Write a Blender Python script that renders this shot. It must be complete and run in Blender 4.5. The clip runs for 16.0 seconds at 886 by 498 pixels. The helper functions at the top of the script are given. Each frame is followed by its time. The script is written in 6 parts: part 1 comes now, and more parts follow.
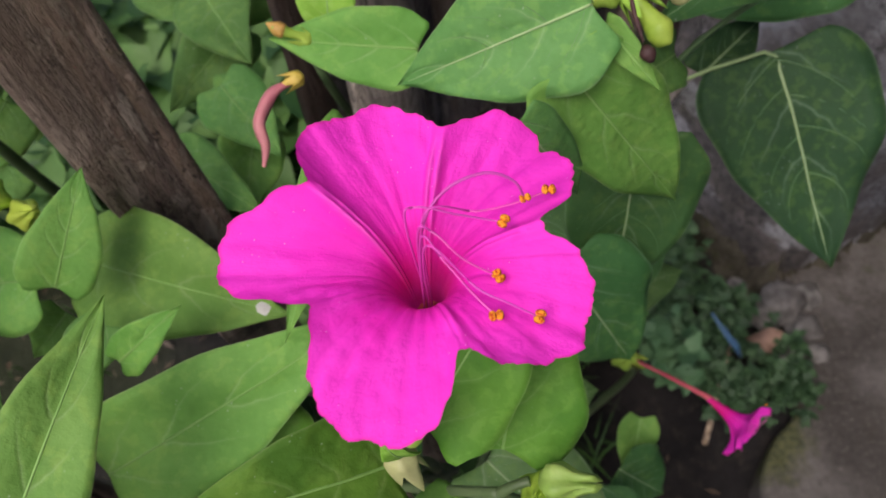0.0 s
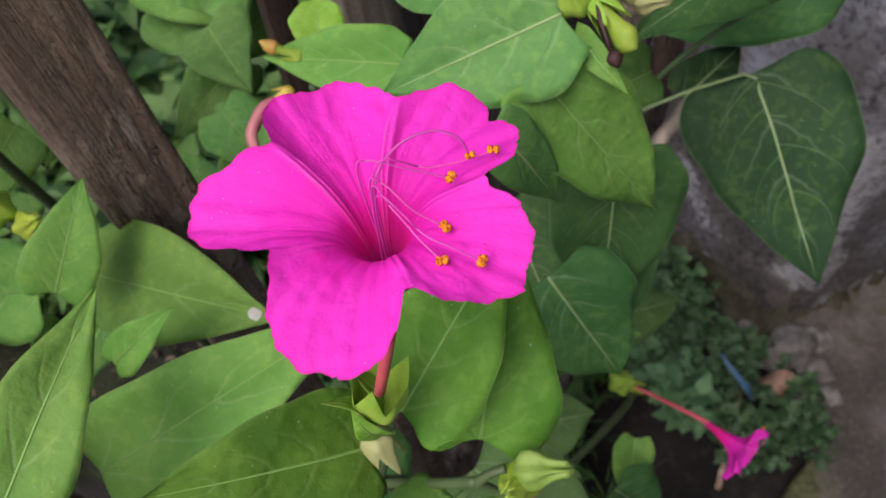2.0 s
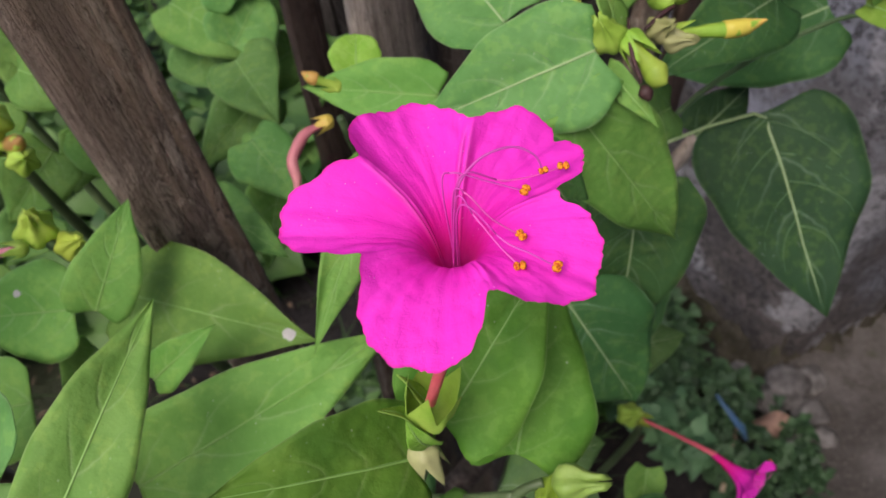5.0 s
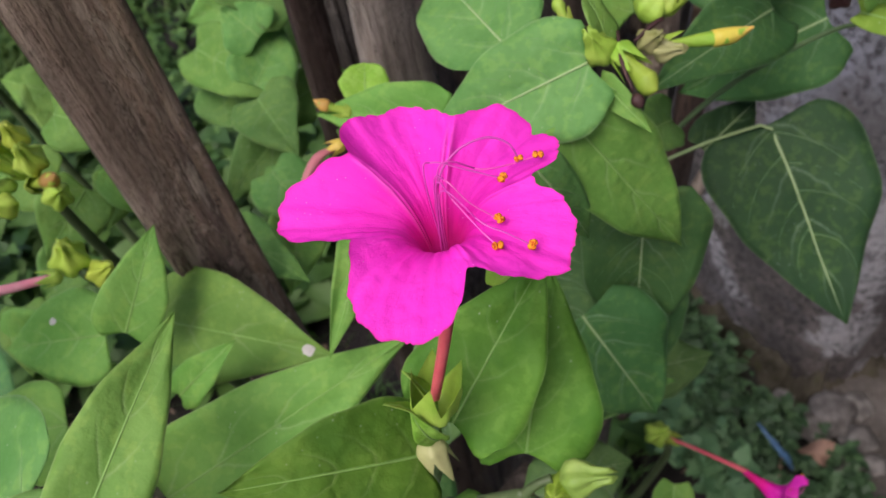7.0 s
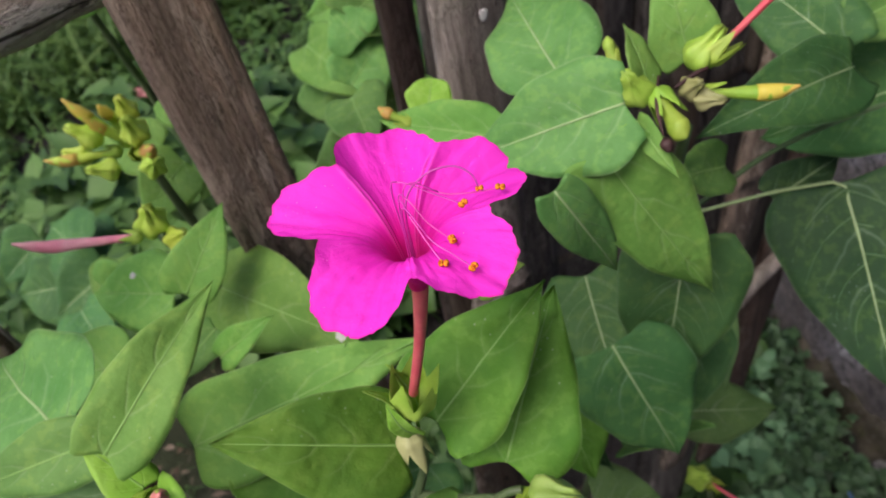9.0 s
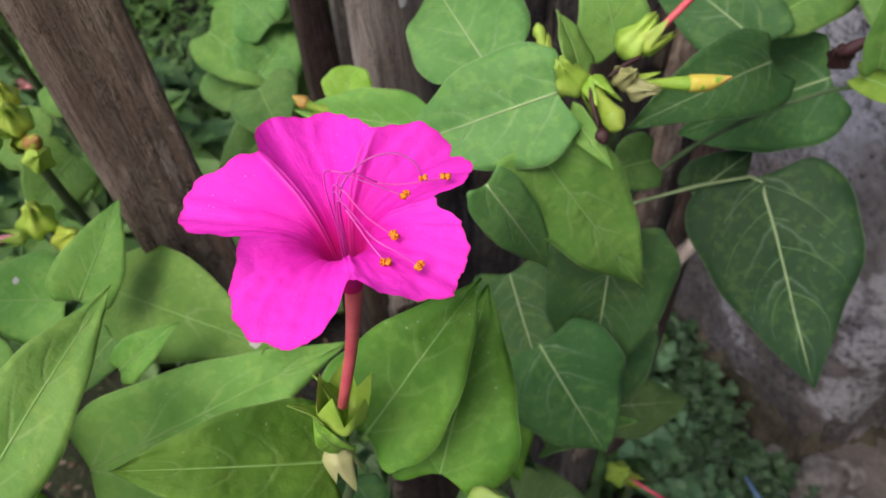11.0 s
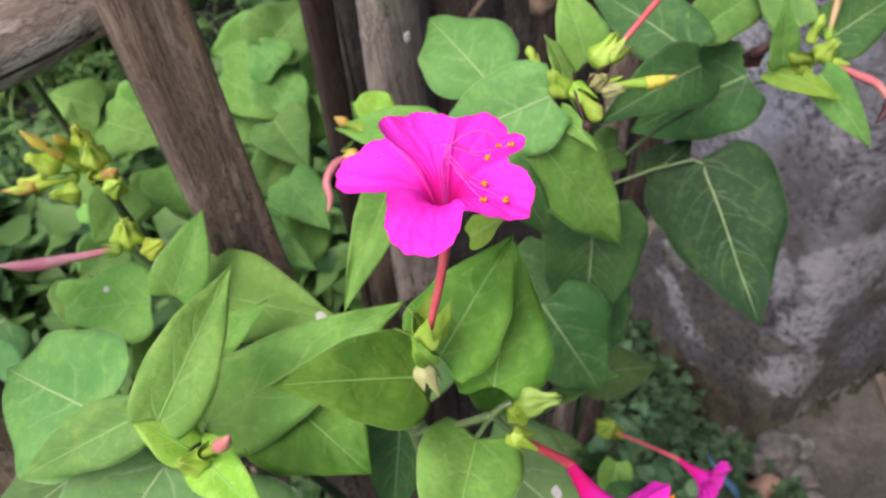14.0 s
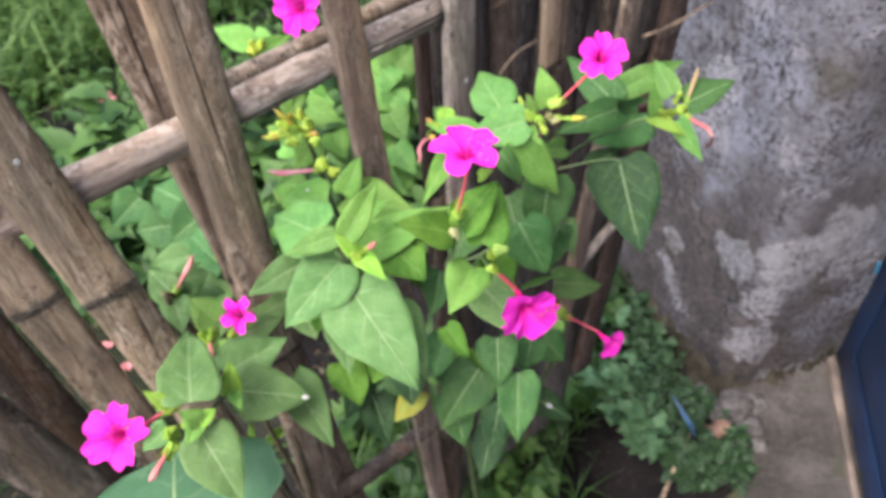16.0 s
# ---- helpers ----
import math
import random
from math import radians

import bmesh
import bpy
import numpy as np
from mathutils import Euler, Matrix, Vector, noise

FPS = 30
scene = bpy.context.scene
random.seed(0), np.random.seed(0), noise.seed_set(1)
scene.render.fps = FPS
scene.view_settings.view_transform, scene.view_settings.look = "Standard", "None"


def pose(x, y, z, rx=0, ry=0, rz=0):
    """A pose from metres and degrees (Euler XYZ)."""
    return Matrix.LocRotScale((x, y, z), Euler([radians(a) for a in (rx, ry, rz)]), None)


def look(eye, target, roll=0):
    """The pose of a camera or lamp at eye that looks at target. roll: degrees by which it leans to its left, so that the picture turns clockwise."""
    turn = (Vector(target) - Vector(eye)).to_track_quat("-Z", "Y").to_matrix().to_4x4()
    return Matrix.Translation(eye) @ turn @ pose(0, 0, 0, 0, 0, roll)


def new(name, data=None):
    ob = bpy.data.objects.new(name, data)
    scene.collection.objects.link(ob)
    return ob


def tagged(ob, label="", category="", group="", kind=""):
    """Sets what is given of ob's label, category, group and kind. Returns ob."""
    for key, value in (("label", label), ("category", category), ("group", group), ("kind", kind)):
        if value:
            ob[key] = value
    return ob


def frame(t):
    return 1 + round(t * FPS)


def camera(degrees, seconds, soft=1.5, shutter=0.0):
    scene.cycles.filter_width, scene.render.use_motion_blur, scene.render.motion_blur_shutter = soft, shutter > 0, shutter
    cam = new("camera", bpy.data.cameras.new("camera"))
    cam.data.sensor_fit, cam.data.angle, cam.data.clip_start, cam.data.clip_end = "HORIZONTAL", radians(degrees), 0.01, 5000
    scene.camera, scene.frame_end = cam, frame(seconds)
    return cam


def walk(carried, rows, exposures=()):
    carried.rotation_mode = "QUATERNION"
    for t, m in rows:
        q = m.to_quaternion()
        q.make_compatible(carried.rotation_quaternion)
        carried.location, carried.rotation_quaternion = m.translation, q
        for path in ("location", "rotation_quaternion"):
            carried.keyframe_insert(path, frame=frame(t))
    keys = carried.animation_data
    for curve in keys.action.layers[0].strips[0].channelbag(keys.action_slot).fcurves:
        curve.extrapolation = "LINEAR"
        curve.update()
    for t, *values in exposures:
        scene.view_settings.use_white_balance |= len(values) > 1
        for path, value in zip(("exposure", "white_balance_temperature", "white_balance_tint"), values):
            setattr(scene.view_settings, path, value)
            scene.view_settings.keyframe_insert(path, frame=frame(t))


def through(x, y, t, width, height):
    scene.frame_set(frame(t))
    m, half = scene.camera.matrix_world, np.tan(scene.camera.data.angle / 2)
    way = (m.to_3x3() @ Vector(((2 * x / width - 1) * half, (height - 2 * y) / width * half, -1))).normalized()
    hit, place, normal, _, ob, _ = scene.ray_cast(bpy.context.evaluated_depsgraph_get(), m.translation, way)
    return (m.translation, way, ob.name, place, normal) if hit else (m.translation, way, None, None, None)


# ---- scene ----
cam = camera(58.9, 16.0)
# the phone's lens stays focused on the near blossom
cam.data.dof.use_dof, cam.data.dof.focus_distance, cam.data.dof.aperture_fstop = True, 0.096, 50.0
PATH = [
    (0, (0.0089, -0.0003, 0.9192), (-0.1808, 1.0147, -0.7936), -9.80),
    (0.5, (0.0143, 0.0030, 0.9157), (-0.2136, 1.0704, -0.7603), -11.84),
    (1, (0.0179, -0.0021, 0.9177), (-0.2455, 1.0258, -0.7776), -13.29),
    (1.5, (0.0155, -0.0062, 0.9211), (-0.2199, 1.0483, -0.7619), -10.55),
    (2, (0.0158, -0.0119, 0.9183), (-0.2061, 1.1126, -0.7206), -10.55),
    (2.5, (0.0091, -0.0152, 0.9212), (-0.2082, 1.1528, -0.6877), -9.76),
    (3, (0.0112, -0.0136, 0.9276), (-0.1892, 1.1830, -0.6624), -9.31),
    (3.5, (0.0099, -0.0176, 0.9256), (-0.1963, 1.1851, -0.6590), -8.98),
    (4, (0.0118, -0.0189, 0.9240), (-0.1762, 1.1920, -0.6567), -7.95),
    (4.5, (0.0085, -0.0175, 0.9212), (-0.1916, 1.1740, -0.6727), -8.92),
    (4.7, (0.0067, -0.0178, 0.9224), (-0.1806, 1.1803, -0.6681), -7.77),
    (6.8, (0.0111, -0.0306, 0.9205), (-0.2644, 1.2486, -0.5920), -13.28),
    (7, (0.0133, -0.0284, 0.9225), (-0.2655, 1.2617, -0.5802), -12.55),
    (7.5, (0.0205, -0.0293, 0.9243), (-0.3263, 1.2533, -0.5706), -14.98),
    (8, (0.0294, -0.0329, 0.9328), (-0.4733, 1.2456, -0.5207), -15.70),
    (8.2, (0.0357, -0.0342, 0.9316), (-0.5117, 1.2324, -0.5162), -15.58),
    (10.3, (0.0368, -0.0267, 0.9233), (-0.4637, 1.2453, -0.5368), -9.50),
    (10.5, (0.0358, -0.0277, 0.9204), (-0.4243, 1.2444, -0.5527), -8.95),
    (11, (0.0290, -0.0258, 0.9209), (-0.3102, 1.2763, -0.5588), -6.95),
    (11.5, (0.0198, -0.0218, 0.9223), (-0.1795, 1.3175, -0.5496), -5.73),
    (12, (0.0095, -0.0209, 0.9219), (-0.1479, 1.3080, -0.5644), -6.09),
    (12.5, (0.0028, -0.0265, 0.9228), (-0.1622, 1.3125, -0.5537), -6.60),
    (13, (0.0052, -0.0345, 0.9238), (-0.1616, 1.3177, -0.5404), -6.60),
    (13.5, (0.0060, -0.0476, 0.9302), (-0.1755, 1.3126, -0.5248), -6.87),
    (14, (0.0133, -0.0729, 0.9483), (-0.1835, 1.3090, -0.4841), -7.22),
    (14.5, (0.0361, -0.1188, 0.9906), (-0.2215, 1.2714, -0.4239), -8.06),
    (15, (0.0550, -0.1870, 1.0387), (-0.2604, 1.1558, -0.4095), -9.08),
    (15.5, (0.0543, -0.2309, 1.0687), (-0.3254, 1.0616, -0.4096), -6.32),
    (16, (0.0606, -0.2745, 1.1153), (-0.2757, 1.0592, -0.3366), -5.06),
]
walk(cam, [(t, look(eye, target, roll)) for t, eye, target, roll in PATH], [(0.0, 0.95, 6600, 16), (8.0, 1.09, 6600, 18), (10.5, 1.17, 6600, 17), (12.0, 1.09, 6600, 18), (13.0, 1.15, 6600, 18), (14.5, 1.76, 6550, 18), (16.0, 2.02, 6400, 17)])

# ---- light ----
world = bpy.data.worlds.new("overcast_sky")
scene.world = world
world.use_nodes = True
wn = world.node_tree.nodes
sky = wn.new("ShaderNodeTexSky")
sky.sky_type = "NISHITA"
sky.sun_disc = False
sky.sun_elevation, sky.sun_rotation = radians(58), radians(205)
sky.dust_density, sky.air_density = 4.0, 1.0
wn["Background"].inputs["Strength"].default_value = 0.100
world.node_tree.links.new(sky.outputs[0], wn["Background"].inputs["Color"])
lamp = bpy.data.lights.new("sun", "SUN")
lamp.energy, lamp.angle, lamp.color = 1.1, radians(40), (1.0, 0.97, 0.92)
sun = new("sun", lamp)
sun.matrix_world = look((-0.9, -1.1, 3.2), (0, 0, 0.5))

GROUND = 0.04
ALONG, OUT = Vector((0.64, 0.768, 0)), Vector((0.768, -0.64, 0))   # fence line and its face


# ---- materials ----
class Nodes:
    """A small writer of node materials."""

    def __init__(self, name):
        self.mat = bpy.data.materials.new(name)
        self.mat.use_nodes = True
        self.tree = self.mat.node_tree
        self.shader = self.tree.nodes["Principled BSDF"]
        self.out = self.tree.nodes["Material Output"]

    def link(self, a, b):
        self.tree.links.new(a, b)

    def node(self, kind, **inputs):
        n = self.tree.nodes.new(kind)
        for key, value in inputs.items():
            sock = n.inputs[key.replace("_", " ")]
            if hasattr(value, "is_output"):
                self.link(value, sock)
            else:
                sock.default_value = value
        return n

    def coords(self, kind="Object", scale=(1, 1, 1)):
        tex = self.node("ShaderNodeTexCoord")
        m = self.node("ShaderNodeMapping", Vector=tex.outputs[kind])
        m.inputs["Scale"].default_value = scale
        return m.outputs[0]

    def noise(self, vec, scale, detail=4.0, rough=0.55, dist=0.0):
        n = self.node("ShaderNodeTexNoise", Vector=vec, Scale=scale, Detail=detail, Roughness=rough, Distortion=dist)
        return n.outputs["Fac"]

    def cells(self, vec, scale):
        return self.node("ShaderNodeTexVoronoi", Vector=vec, Scale=scale).outputs["Distance"]

    def ramp(self, fac, stops):
        n = self.node("ShaderNodeValToRGB", Fac=fac)
        e = n.color_ramp.elements
        while len(e) < len(stops):
            e.new(0.5)
        for el, (pos, col) in zip(e, stops):
            el.position = pos
            el.color = (*col, 1) if len(col) == 3 else col
        return n.outputs["Color"]

    def step(self, fac, lo, hi):
        n = self.node("ShaderNodeMapRange", Value=fac)
        n.inputs["From Min"].default_value, n.inputs["From Max"].default_value = lo, hi
        n.interpolation_type = "SMOOTHSTEP"
        return n.outputs[0]

    def math(self, op, a, b=0.0):
        n = self.tree.nodes.new("ShaderNodeMath")
        n.operation = op
        for sock, value in zip(n.inputs, (a, b)):
            if hasattr(value, "is_output"):
                self.link(value, sock)
            else:
                sock.default_value = value
        return n.outputs[0]

    def mix(self, fac, a, b, mode="MIX"):
        n = self.tree.nodes.new("ShaderNodeMix")
        n.data_type, n.blend_type = "RGBA", mode
        for sock, value in ((n.inputs[0], fac), (n.inputs[6], a), (n.inputs[7], b)):
            if hasattr(value, "is_output"):
                self.link(value, sock)
            elif isinstance(value, tuple):
                sock.default_value = (*value, 1)
            else:
                sock.default_value = value
        return n.outputs[2]

    def vary(self, col, hue=0.02, val=0.25):
        """Piece to piece variation by the object's random number."""
        r = self.node("ShaderNodeObjectInfo").outputs["Random"]
        h = self.node("ShaderNodeHueSaturation", Color=col)
        self.link(self.math("ADD", self.math("MULTIPLY", r, hue), 0.5 - hue / 2), h.inputs["Hue"])
        self.link(self.math("ADD", self.math("MULTIPLY", r, val), 1 - val / 2), h.inputs["Value"])
        return h.outputs[0]

    def finish(self, col, rough=0.6, height=None, bump=0.3, depth=0.001, through=None, gloss=0.5):
        s = self.shader
        if hasattr(col, "is_output"):
            self.link(col, s.inputs["Base Color"])
        else:
            s.inputs["Base Color"].default_value = (*col, 1)
        if hasattr(rough, "is_output"):
            self.link(rough, s.inputs["Roughness"])
        else:
            s.inputs["Roughness"].default_value = rough
        s.inputs["Specular IOR Level"].default_value = gloss
        if height is not None:
            b = self.node("ShaderNodeBump", Height=height, Strength=bump, Distance=depth)
            self.link(b.outputs[0], s.inputs["Normal"])
        if through is not None:
            share, tint = through
            t = self.node("ShaderNodeBsdfTranslucent")
            if hasattr(tint, "is_output"):
                self.link(tint, t.inputs["Color"])
            else:
                t.inputs["Color"].default_value = (*tint, 1)
            m = self.node("ShaderNodeMixShader", Fac=share)
            self.link(s.outputs[0], m.inputs[1])
            self.link(t.outputs[0], m.inputs[2])
            self.link(m.outputs[0], self.out.inputs["Surface"])
        return self.mat


def leaf_material(name, deep, light, vein, rough=0.62, sere=0.8, veins=0.2):
    """Leaf blade: mottled green with yellowish patches, faint side veins, pale dust specks."""
    n = Nodes(name)
    uv = n.node("ShaderNodeTexCoord").outputs["UV"]
    sep = n.node("ShaderNodeSeparateXYZ", Vector=uv)
    across = n.math("ABSOLUTE", n.math("SUBTRACT", sep.outputs[0], 0.5))
    along = sep.outputs[1]
    obj = n.coords()
    wob = n.math("MULTIPLY", n.noise(obj, 60, 4), 0.22)
    phase = n.math("MULTIPLY", n.math("ADD", n.math("SUBTRACT", along, n.math("MULTIPLY", n.math("POWER", across, 1.35), 1.05)), wob), 4.2)
    off = n.math("ABSOLUTE", n.math("SUBTRACT", n.math("FRACT", phase), 0.5))
    line = n.math("SUBTRACT", 1.0, n.step(off, 0.0, 0.035))
    line = n.math("MULTIPLY", line, n.math("SUBTRACT", 1.0, n.step(across, 0.06, 0.40)))
    halo = n.math("MULTIPLY", n.math("SUBTRACT", 1.0, n.step(off, 0.0, 0.12)), n.math("SUBTRACT", 1.0, n.step(across, 0.06, 0.40)))
    net = n.math("SUBTRACT", 1.0, n.step(n.node("ShaderNodeTexVoronoi", Vector=obj, Scale=330.0).outputs["Distance"], 0.0, 0.55))
    blot = n.noise(obj, 48, 6, 0.65)
    patch = n.noise(obj, 360, 4, 0.55)
    fine = n.noise(obj, 900, 3, 0.6)
    yellow = n.mix(0.65, light, (0.31, 0.52, 0.10))
    col = n.mix(n.step(blot, 0.3, 0.70), deep, light)
    col = n.mix(n.math("MULTIPLY", n.math("MULTIPLY", n.step(patch, 0.50, 0.60), n.step(blot, 0.36, 0.52)), sere), col, yellow)
    col = n.mix(n.math("MULTIPLY", net, 0.16), col, light)
    col = n.mix(n.math("MULTIPLY", fine, 0.3), col, n.mix(0.6, col, (0.02, 0.05, 0.01)))
    col = n.mix(n.math("MULTIPLY", halo, 0.10), col, vein)
    col = n.mix(n.math("MULTIPLY", line, veins), col, vein)
    edge = n.math("MULTIPLY", n.step(across, 0.48, 0.5), 0.3)
    col = n.mix(edge, col, vein)
    spots = n.math("SUBTRACT", 1.0, n.step(n.cells(obj, 230), 0.03, 0.075))
    spots = n.math("MULTIPLY", spots, n.step(n.noise(obj, 45, 2), 0.50, 0.62))
    dust = n.math("SUBTRACT", 1.0, n.step(n.cells(obj, 520), 0.05, 0.13))
    dust = n.math("MULTIPLY", dust, n.step(n.noise(obj, 60, 3), 0.50, 0.66))
    col = n.vary(col, 0.02, 0.34)
    col = n.mix(n.math("MULTIPLY", n.math("MAXIMUM", spots, dust), 0.55), col, (0.52, 0.58, 0.45))
    quilt = n.math("ADD", n.math("MULTIPLY", halo, -0.06), n.math("MULTIPLY", blot, 0.8))
    quilt = n.math("ADD", quilt, n.math("ADD", n.math("MULTIPLY", net, 0.10), n.math("MULTIPLY", fine, 0.06)))
    tint = n.mix(0.5, light, (0.30, 0.50, 0.03))
    rg = n.math("ADD", n.math("MULTIPLY", fine, 0.3), rough - 0.13)
    return n.finish(col, rg, quilt, 0.85, 0.0020, (0.22, tint), 0.24)


LEAF = {
    "bright": leaf_material("leaf_bright", (0.118, 0.305, 0.052), (0.202, 0.422, 0.090), (0.44, 0.58, 0.28), sere=0.45),
    "mid": leaf_material("leaf_mid", (0.098, 0.262, 0.056), (0.172, 0.370, 0.096), (0.40, 0.54, 0.28), sere=0.4),
    # deep, dark, shade: darker copies of the leaf green, with shade put in
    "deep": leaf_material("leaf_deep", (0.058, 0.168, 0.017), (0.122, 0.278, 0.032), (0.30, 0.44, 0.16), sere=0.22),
    "dark": leaf_material("leaf_dark_shaded", (0.0165, 0.052, 0.021), (0.028, 0.078, 0.030), (0.22, 0.34, 0.20), sere=0.15, veins=0.42),
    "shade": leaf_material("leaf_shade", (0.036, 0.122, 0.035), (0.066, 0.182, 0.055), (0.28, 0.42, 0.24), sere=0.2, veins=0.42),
    "lime": leaf_material("leaf_lime", (0.17, 0.37, 0.034), (0.28, 0.50, 0.066), (0.46, 0.60, 0.22)),
    "yellow": leaf_material("leaf_yellow", (0.22, 0.22, 0.03), (0.33, 0.32, 0.05), (0.38, 0.38, 0.16)),
    # this paler tone puts the sky sheen of upturned leaves into the colour
    "sky_sheen": leaf_material("leaf_sky_sheen", (0.090, 0.206, 0.060), (0.158, 0.302, 0.104), (0.44, 0.55, 0.34), sere=0.2, veins=0.42),
    "fresh": leaf_material("leaf_fresh", (0.086, 0.228, 0.056), (0.150, 0.322, 0.094), (0.40, 0.54, 0.28), sere=0.3),
    "taro": leaf_material("leaf_taro", (0.056, 0.160, 0.078), (0.076, 0.192, 0.098), (0.26, 0.40, 0.26), 0.5, sere=0.0, veins=0.3),
}


def vein_material():
    n = Nodes("pale_vein")
    c = n.coords()
    col = n.mix(n.noise(c, 160, 3), (0.24, 0.38, 0.14), (0.40, 0.53, 0.27))
    return n.finish(col, 0.5, n.noise(c, 900, 2), 0.2, 0.0003, (0.15, (0.4, 0.6, 0.15)))


VEIN = vein_material()


def soft_vein_material():
    n = Nodes("soft_vein")
    c = n.coords()
    col = n.mix(n.noise(c, 160, 3), (0.17, 0.36, 0.075), (0.28, 0.47, 0.15))
    return n.finish(col, 0.55, n.noise(c, 900, 2), 0.2, 0.0003, (0.2, (0.35, 0.55, 0.12)), 0.25)


SOFT_VEIN = soft_vein_material()


def fine_vein_material():
    n = Nodes("fine_vein")
    c = n.coords()
    col = n.mix(n.noise(c, 160, 3), (0.105, 0.225, 0.075), (0.18, 0.32, 0.125))
    return n.finish(n.vary(col, 0.02, 0.3), 0.55, n.noise(c, 900, 2), 0.2, 0.0003, (0.15, (0.3, 0.5, 0.12)), 0.25)


FINE_VEIN = fine_vein_material()


def stalk_material(name, a, b, rough=0.5):
    n = Nodes(name)
    c = n.coords()
    col = n.mix(n.step(n.noise(c, 80, 4), 0.3, 0.7), a, b)
    col = n.mix(n.math("MULTIPLY", n.noise(c, 900, 3), 0.4), col, n.mix(0.5, col, (0.03, 0.03, 0.02)))
    return n.finish(n.vary(col, 0.03, 0.25), rough, n.noise(c, 700, 4), 0.35, 0.0005, (0.12, b), 0.4)


STEM = stalk_material("green_stem", (0.060, 0.110, 0.040), (0.13, 0.20, 0.085))
CALYX = stalk_material("calyx_green", (0.22, 0.40, 0.035), (0.40, 0.56, 0.09))
LIME_BUD = stalk_material("yellow_green_bud", (0.42, 0.65, 0.06), (0.66, 0.83, 0.14))
POD = stalk_material("pale_pod", (0.26, 0.30, 0.10), (0.42, 0.43, 0.20))
PALE_POD = stalk_material("pale_lime_pod", (0.19, 0.34, 0.05), (0.33, 0.48, 0.12))
TUBE = stalk_material("pink_tube", (0.62, 0.07, 0.12), (0.76, 0.18, 0.20))
WILT = stalk_material("wilted_pink", (0.58, 0.15, 0.18), (0.74, 0.36, 0.32))
TAN_BUD = stalk_material("withered_tan_bud", (0.36, 0.26, 0.12), (0.52, 0.36, 0.20))
PINK_BUD = stalk_material("pale_pink_bud", (0.90, 0.28, 0.40), (0.95, 0.54, 0.58))
AMBER = stalk_material("amber_bud", (0.56, 0.46, 0.07), (0.74, 0.42, 0.13))
HUSK = stalk_material("dark_husk", (0.03, 0.012, 0.012), (0.09, 0.03, 0.035), 0.6)
WOODY = stalk_material("woody_stem", (0.07, 0.055, 0.035), (0.17, 0.14, 0.08), 0.75)


def petal_material():
    n = Nodes("magenta_petal")
    uv = n.node("ShaderNodeUVMap")
    uv.uv_map = "uv"
    uv = uv.outputs[0]
    fold = n.node("ShaderNodeUVMap")
    fold.uv_map = "pleat"
    pleat = n.node("ShaderNodeSeparateXYZ", Vector=fold.outputs[0]).outputs[0]
    obj = n.coords()
    out = n.node("ShaderNodeSeparateXYZ", Vector=uv).outputs[1]
    wide = n.noise(n.node("ShaderNodeMapping", Vector=uv, Scale=(22.0, 0.8, 1.0)).outputs[0], 3.0, 4, 0.6)
    thin = n.noise(n.node("ShaderNodeMapping", Vector=uv, Scale=(60.0, 1.6, 1.0)).outputs[0], 3.0, 5, 0.65)
    near = n.math("SUBTRACT", 1.0, n.step(out, 0.22, 0.68))
    col = n.ramp(out, [(0.0, (0.48, 0.004, 0.075)), (0.10, (0.64, 0.006, 0.16)), (0.22, (0.79, 0.012, 0.37)), (0.38, (0.86, 0.022, 0.52)), (0.70, (0.90, 0.036, 0.59)), (1.0, (0.91, 0.042, 0.61))])
    col = n.mix(n.math("MULTIPLY", n.math("MULTIPLY", n.step(wide, 0.42, 0.62), near), 0.34), col, (0.58, 0.004, 0.20))
    col = n.mix(n.math("MULTIPLY", n.step(thin, 0.50, 0.74), 0.15), col, (0.68, 0.008, 0.40))
    col = n.mix(n.math("MULTIPLY", n.step(n.noise(obj, 130, 4), 0.44, 0.74), 0.35), col, (0.88, 0.058, 0.64))
    freckle = n.math("MULTIPLY", n.step(n.noise(obj, 2400, 3, 0.6), 0.55, 0.66), n.math("MULTIPLY", near, n.step(n.noise(obj, 260, 3), 0.40, 0.62)))
    col = n.mix(n.math("MULTIPLY", freckle, 0.28), col, (0.50, 0.003, 0.20))
    col = n.mix(n.math("MULTIPLY", pleat, 0.38), col, (0.92, 0.22, 0.72))
    rim = n.math("MULTIPLY", n.step(out, 0.978, 1.0), 0.5)
    col = n.mix(rim, col, (0.70, 0.02, 0.16))
    dew = n.math("SUBTRACT", 1.0, n.step(n.cells(obj, 1000), 0.03, 0.10))
    dew = n.math("MULTIPLY", dew, n.step(n.noise(obj, 150, 2), 0.46, 0.60))
    col = n.mix(n.math("MULTIPLY", dew, 0.75), col, (0.96, 0.70, 0.94))
    relief = n.math("ADD", n.math("MULTIPLY", wide, 0.18), n.math("MULTIPLY", n.noise(obj, 520, 6, 0.68), 0.6))
    relief = n.math("ADD", relief, n.math("ADD", n.math("MULTIPLY", dew, 0.35), n.math("MULTIPLY", thin, 0.2)))
    return n.finish(col, 0.62, relief, 0.55, 0.0009, (0.25, (0.95, 0.03, 0.58)), 0.22)


